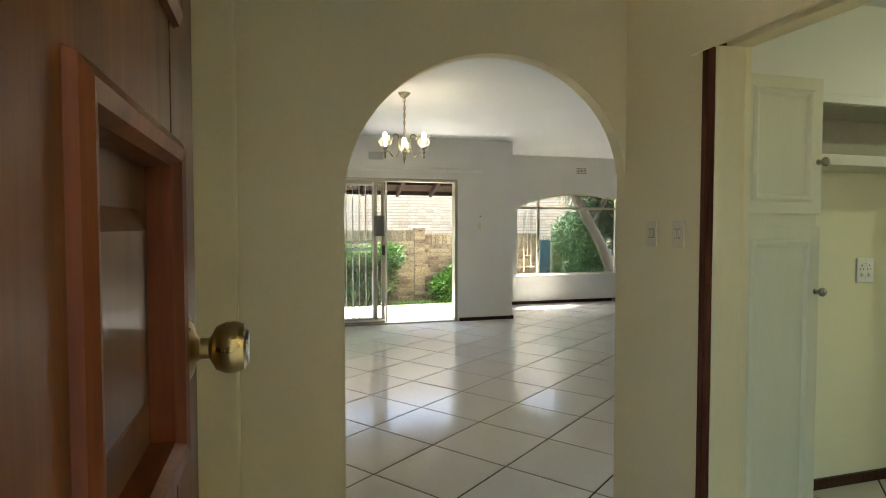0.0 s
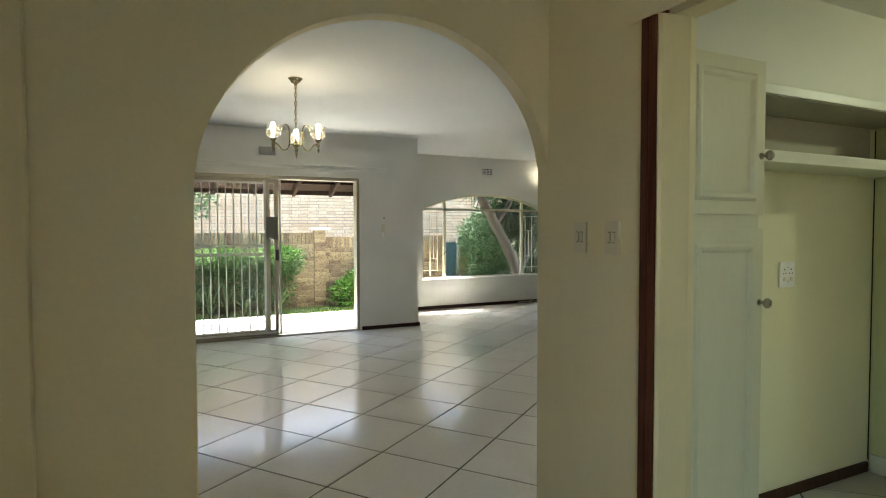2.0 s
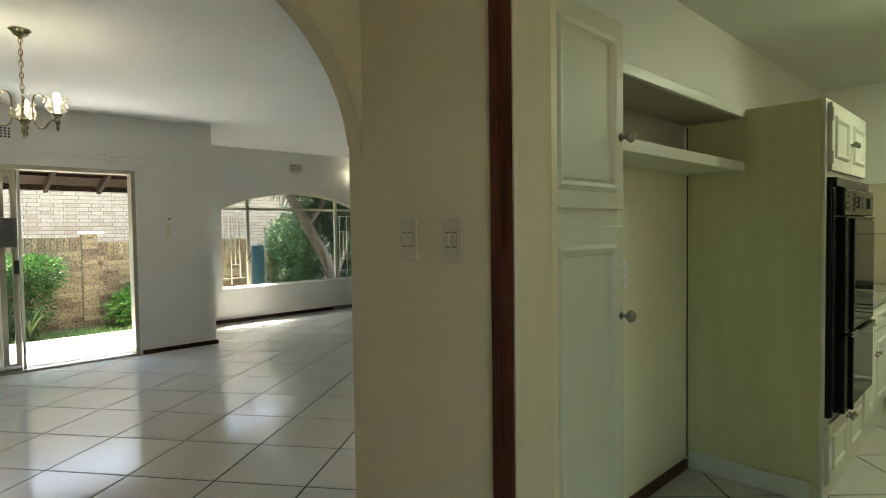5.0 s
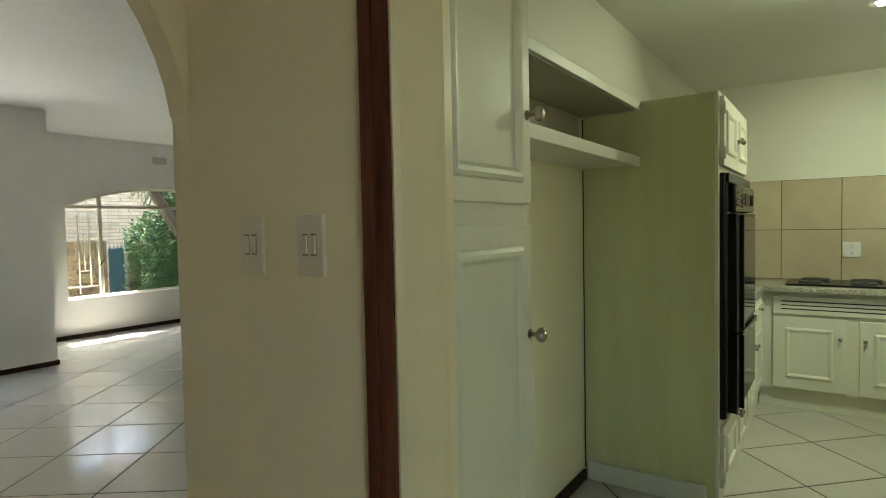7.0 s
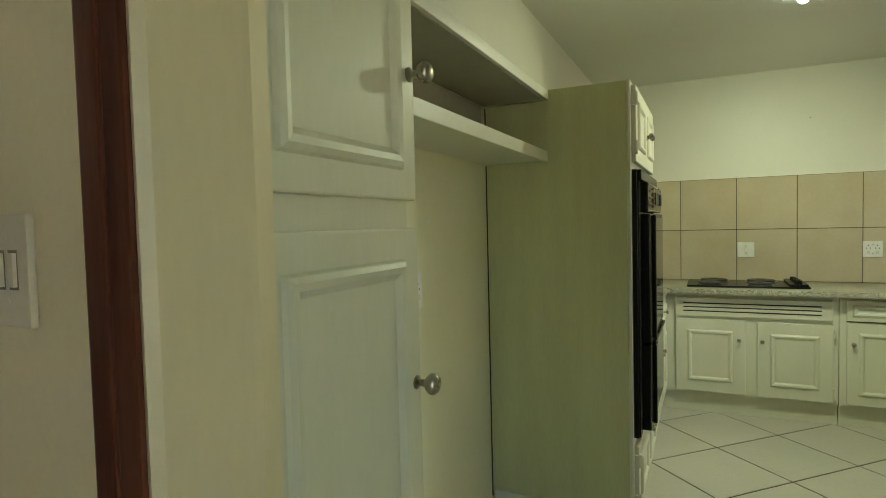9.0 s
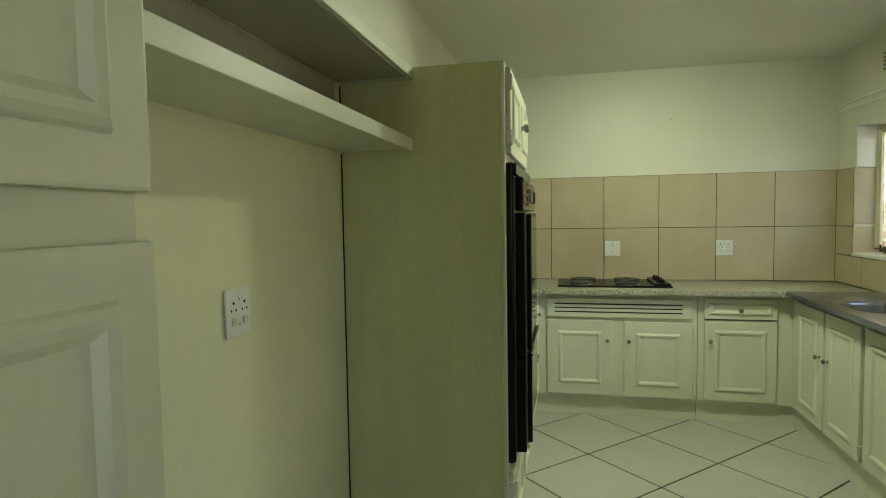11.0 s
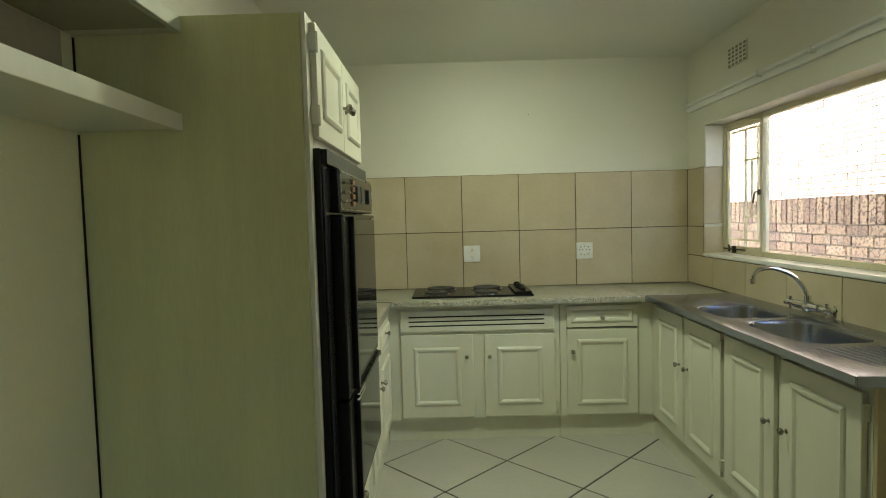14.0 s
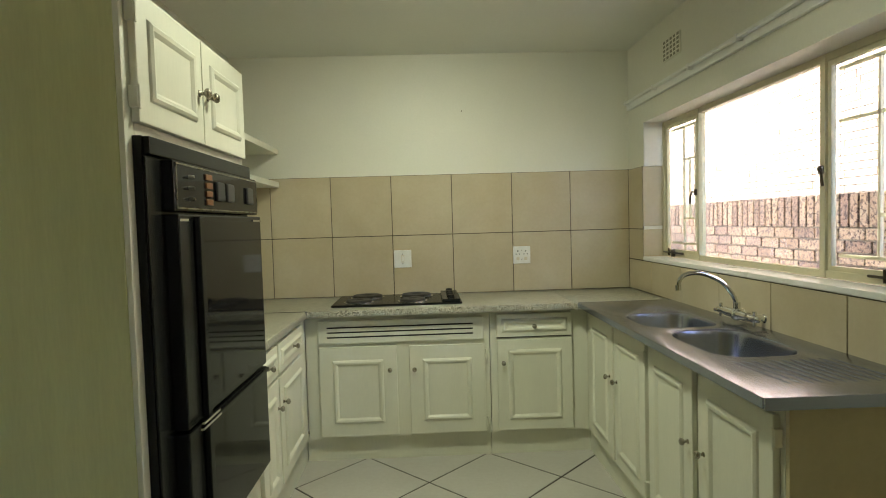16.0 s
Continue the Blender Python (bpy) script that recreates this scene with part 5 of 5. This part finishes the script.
def brick_wall(name, label, x, face, y0, y1, z0, z1, near, mat, mass, soldier=False, group=""):
    """A wall in the plane x; face -1 or +1 is the side with bricks. Bricks inside near = (y0, y1, z0, z1) are pieces of their own."""
    wall = thing(name, label, "wall")
    top = z1 - (0.225 if soldier else 0)
    part("core", Shape().box(min(x, x - face * 0.10), max(x, x - face * 0.10), y0, y1, z0, z1 - 0.006), M_MORTAR if mat in (M_BRICK, M_GBRICK, M_BRICKWARM) else M_SHADOWMORTAR, wall)
    rng = random.Random(len(name) + int(abs(x) * 10))
    one, stand = brick_data(0.222, 0.02, 0.073, mat), brick_data(0.073, 0.02, 0.222, mat)
    v, f = [], []
    def put(y, z, kind):
        if near and near[0] < y < near[1] and near[2] < z < near[3]:
            ob = new("brick", one if kind == 0 else stand)
            ob.location = (x + face * (0.006 + rng.uniform(-0.002, 0.002)), y, z)
            ob.parent = wall
            return
        w, h = (0.111, 0.0365) if kind == 0 else (0.0365, 0.111)
        xo, n = x + face * (0.015 + rng.uniform(-0.002, 0.002)), len(v)
        xi = x - face * 0.01
        v.extend([(xi, y - w, z - h), (xi, y + w, z - h), (xi, y + w, z + h), (xi, y - w, z + h), (xo, y - w, z - h), (xo, y + w, z - h), (xo, y + w, z + h), (xo, y - w, z + h)])
        f.extend([(n + 4, n + 5, n + 6, n + 7), (n, n + 1, n + 5, n + 4), (n + 1, n + 2, n + 6, n + 5), (n + 2, n + 3, n + 7, n + 6), (n + 3, n, n + 4, n + 7)])
    row = 0
    z = top - 0.0425
    while z > z0:
        y = y0 + (0.058 if row % 2 and y1 - y0 > 0.3 else 0.116)
        while y < y1 - 0.05:
            put(y, z, 0)
            y += 0.232
        z -= 0.083
        row += 1
    if soldier:
        y = y0 + 0.04
        while y < y1 - 0.03:
            put(y, top + 0.113, 1)
            y += 0.083
    if v:
        me = bpy.data.meshes.new("brickwork")
        me.from_pydata(v, [], f)
        me.materials.append(mass)
        tagged(new("brickwork", me), "", "", "", "stuff").parent = wall
    return wall


brick_wall("garden_wall", "speckled tan face-brick garden wall with soldier coping", 4.25, -1, 1.2, 11.5, -0.2, 1.49, (3.2, 7.0, 0.85, 1.7), M_BRICK, M_BRICKS, True)
SITE = LIVING
brick_wall("garden_wall", "tan face-brick garden wall behind the lawn", -9.35, 1, -6.0, 1.40, -0.2, 1.33, (0.55, 1.3, -0.2, 1.4), M_GBRICK, M_GBRICKS, True)
brick_wall("garden_wall", "lower tan face-brick garden wall behind the bush", -9.38, 1, 1.44, 4.2, -0.2, 1.24, (1.5, 3.0, -0.2, 1.4), M_GBRICK, M_GBRICKS, True)
pier = brick_wall("brick_pier", "tan face-brick pier in the garden wall", -9.31, 1, 1.30, 1.53, -0.2, 1.38, (1.2, 1.6, -0.2, 1.5), M_GBRICK, M_GBRICKS)
part("coping", Shape().box(-9.45, -9.27, 1.28, 1.62, 1.374, 1.42, 0.006), M_WHITEPAINT, pier, "white plastered coping")
house = brick_wall("neighbour_house", "pale sunlit face-brick side of a neighbouring house", -13.0, 1, -7.0, 11.5, -0.2, 3.7, None, M_BRICKWARM, M_BRICKWARM)
part("roof", Shape().prism([(-12.5, 3.72), (-15.5, 5.3), (-15.5, 5.4), (-12.4, 3.8)], -7.5, 12.0, "y"), M_ROOF, house)
SITE = HOME
house2 = brick_wall("neighbour_house", "pale sunlit face-brick wall beyond the kitchen window", 6.2, -1, 1.0, 15.0, -0.2, 4.4, None, M_BRICKPALE, M_BRICKPALE)
part("roof", Shape().prism([(5.8, 4.42), (8.5, 5.8), (8.5, 5.9), (5.7, 4.5)], 0.5, 15.5, "y"), M_ROOF, house2)

SITE = LIVING
# garden beyond the arched window
shrub("round_bush", "tall bright green bush outside the arched window", M_LEAFM, [((-9.0, 4.85, 0.5), (0.55, 0.62, 0.7)), ((-8.95, 4.72, 1.2), (0.46, 0.46, 0.58)), ((-9.0, 5.25, 0.6), (0.45, 0.5, 0.7)), ((-8.8, 4.95, 0.2), (0.5, 0.6, 0.4))], 10500, 0.066, 91, (-9.0, 4.9), 1.8)
palm = thing("yucca_tree", "leaning yucca tree with a bare trunk and spiky crown", "tree")
trunk = [(-8.5, 5.75, -0.17), (-8.5, 5.55, 0.4), (-8.48, 5.25, 1.0), (-8.45, 4.90, 1.55), (-8.42, 4.60, 2.0), (-8.40, 4.40, 2.5)]
part("trunk", Shape().tube(trunk, [0.15, 0.12, 0.105, 0.10, 0.095, 0.08], 12).tube([(-8.45, 4.95, 1.5), (-8.5, 5.3, 1.9), (-8.5, 5.5, 2.5)], [0.07, 0.06, 0.05], 10).tube([(-8.5, 5.55, 0.4), (-8.6, 5.9, 1.0), (-8.7, 6.1, 1.9)], [0.09, 0.07, 0.06], 10), M_BARK, palm, "", True)


def spikes(parent, c, n, length, seed):
    rng = random.Random(seed)
    v, f = [], []
    for _ in range(n):
        d = Vector((rng.gauss(0, 1), rng.gauss(0, 1), rng.gauss(0, 0.8))).normalized()
        sd_ = d.cross(Vector((0.1, 0.2, 1))).normalized()
        L, k0 = length * rng.uniform(0.6, 1.15), len(v)
        for i in range(4):
            u = i / 3
            p = Vector(c) + d * (0.04 + L * u) + Vector((0, 0, -0.22 * L * u * u))
            w = 0.019 * (1 - u) + 0.002
            v += [p + sd_ * w, p - sd_ * w]
        f += [(k0 + 2 * i, k0 + 2 * i + 1, k0 + 2 * i + 3, k0 + 2 * i + 2) for i in range(3)]
    me = bpy.data.meshes.new("leaf_rosette")
    me.from_pydata(v, [], f)
    me.materials.append(M_YUCCA)
    ob = new("leaf_rosette", me)
    ob.parent = parent
    return ob


# rosettes at z 2.9 to 3.0 are unseen, added to shade the trunk
for k, (c, n, L) in enumerate((((-8.40, 4.35, 2.55), 170, 0.62), ((-8.5, 5.55, 2.5), 200, 0.66), ((-8.7, 6.1, 1.95), 200, 0.66), ((-8.9, 5.9, 1.3), 140, 0.55), ((-8.75, 5.35, 1.95), 150, 0.6), ((-8.8, 6.4, 1.2), 150, 0.6), ((-8.7, 6.0, 0.55), 90, 0.5), ((-8.95, 5.0, 2.35), 190, 0.62), ((-8.95, 5.6, 1.75), 190, 0.6), ((-9.0, 6.5, 2.3), 200, 0.66), ((-8.9, 7.0, 1.7), 200, 0.66), ((-9.0, 6.4, 0.6), 150, 0.55), ((-8.9, 7.1, 0.9), 170, 0.6), ((-9.0, 7.5, 2.4), 190, 0.66), ((-8.6, 5.1, 2.75), 170, 0.6), ((-8.75, 4.75, 3.0), 260, 0.75), ((-8.8, 5.45, 3.0), 260, 0.75), ((-8.9, 6.1, 2.9), 260, 0.75), ((-8.72, 5.95, 1.35), 200, 0.5), ((-8.74, 6.3, 1.75), 200, 0.55))):
    spikes(palm, c, n, L, 110 + k)
for k, (y, z) in enumerate(((5.5, 1.2), (6.2, 1.4), (7.0, 1.5), (7.8, 1.5), (6.9, 2.6), (6.0, 2.7), (7.9, 2.5))):
    shrub("background_bush", "dark dense garden shrub behind the yucca", M_LEAFD, [((-10.0, y + 0.15, z - 0.4), (0.5, 0.75, 0.8)), ((-9.95, y + 0.3, z + 0.3), (0.5, 0.65, 0.6))], 2300, 0.13, 130 + k, (-10.6, y), 2)
tree = thing("garden_tree", "small leafy tree behind the hedge", "tree")
part("trunk", Shape().tube([(-10.6, -1.9, -0.2), (-10.6, -1.85, 0.9), (-10.5, -1.75, 1.8), (-10.5, -1.7, 2.6)], [0.09, 0.075, 0.06, 0.03], 10).tube([(-10.6, -1.85, 0.9), (-10.5, -1.3, 1.6), (-10.4, -0.9, 2.1)], [0.05, 0.035, 0.02], 8).tube([(-10.5, -1.8, 1.2), (-10.6, -2.4, 1.8), (-10.6, -2.7, 2.3)], [0.05, 0.035, 0.02], 8), M_BARK, tree, "", True)
leaves("crown", "", M_LEAFD, [((-10.5, -1.7, 2.2), (0.7, 0.8, 0.6)), ((-10.4, -0.9, 2.0), (0.5, 0.6, 0.5)), ((-10.6, -2.6, 2.1), (0.6, 0.7, 0.55))], 2600, 0.10, 160, tree)
gatepost = thing("teal_gate", "narrow teal painted steel gate in the garden wall", "gate")
part("leaf", Shape().box(-9.42, -9.38, 4.24, 4.50, -0.15, 1.10, 0.003), M_TEAL, gatepost)
for k in range(4):
    part("spike", Shape().cyl((-9.40, 4.27 + k * 0.065, 1.10), (-9.40, 4.27 + k * 0.065, 1.19), 0.012, 0.001, 8), M_TEAL, gatepost)
brick_wall("brick_pier", "tan face-brick gate pier", -9.35, 1, 4.54, 4.78, -0.2, 1.30, (4.5, 4.8, -0.2, 1.4), M_GBRICK, M_GBRICKS)

SITE = HOME
# ---- tiles ----
wall_n, wall_e = scene.objects["wall_kitchen_north"], scene.objects["wall_kitchen_east"]
part("grout_bed", Shape().box(0.052, EX, 4.494, 4.4995, 0.90, 1.693), M_LGROUT, wall_n)
part("grout_bed", Shape().box(EX - 0.006, EX - 0.0005, 1.9, 4.494, 0.90, 1.098).box(EX - 0.006, EX - 0.0005, 4.252, 4.494, 1.098, 1.69), M_LGROUT, wall_e)


def wall_tile(parent, mat, c, w, h, turn):
    me, _ = tile_mesh([(-w / 2, -h / 2), (w / 2, -h / 2), (w / 2, h / 2), (-w / 2, h / 2)], 0.007, 0.0015)
    me.materials.append(mat)
    ob = new("tile", me)
    ob.matrix_world = Matrix.Translation(c) @ turn
    ob.parent = parent


FACE_S, FACE_W = pose(0, 0, 0, 90), pose(0, 0, 0, 90, 0, -90)
xs = [0.085, 0.447, 0.842, 1.240, 1.640, 2.040, 2.432, EX - 0.008]
G = 0.005
for a, b in zip(xs, xs[1:]):
    for z0, z1 in ((0.901, 1.297), (1.297, 1.693)):
        wall_tile(wall_n, M_SPLASH, ((a + b) / 2, 4.489 + random.uniform(-0.0008, 0.0008), (z0 + z1) / 2), b - a - G, z1 - z0 - G, FACE_S)
ys = [4.487, 4.116, 3.722, 3.328, 2.930, 2.520, 2.120, 1.905]
for a, b in zip(ys, ys[1:]):
    wall_tile(wall_e, M_SPLASH, (EX - 0.010, (a + b) / 2, 1.0), a - b - G, 0.196 - G, FACE_W)
for z0, z1 in ((1.099, 1.297), (1.297, 1.690)):
    wall_tile(wall_e, M_SPLASH, (EX - 0.010, 4.369, (z0 + z1) / 2), 0.232, z1 - z0 - G, FACE_W)
    wall_tile(wall_e, M_SPLASH, (EX + 0.055, 4.2425, (z0 + z1) / 2 + 0.008), 0.122, z1 - z0 - G - 0.016, FACE_S)
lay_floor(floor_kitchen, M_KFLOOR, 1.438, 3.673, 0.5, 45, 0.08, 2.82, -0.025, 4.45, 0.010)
lay_floor(floor_living, M_FLOOR, -1.396, -0.300, 0.537, 36.5, -6.99, 0.0, -3.79, 6.0, 0.011)
lay_floor(floor_hall, M_FLOOR, -1.396, -0.300, 0.537, 36.5, 0.0, 2.5, -1.9, -0.03, 0.011)
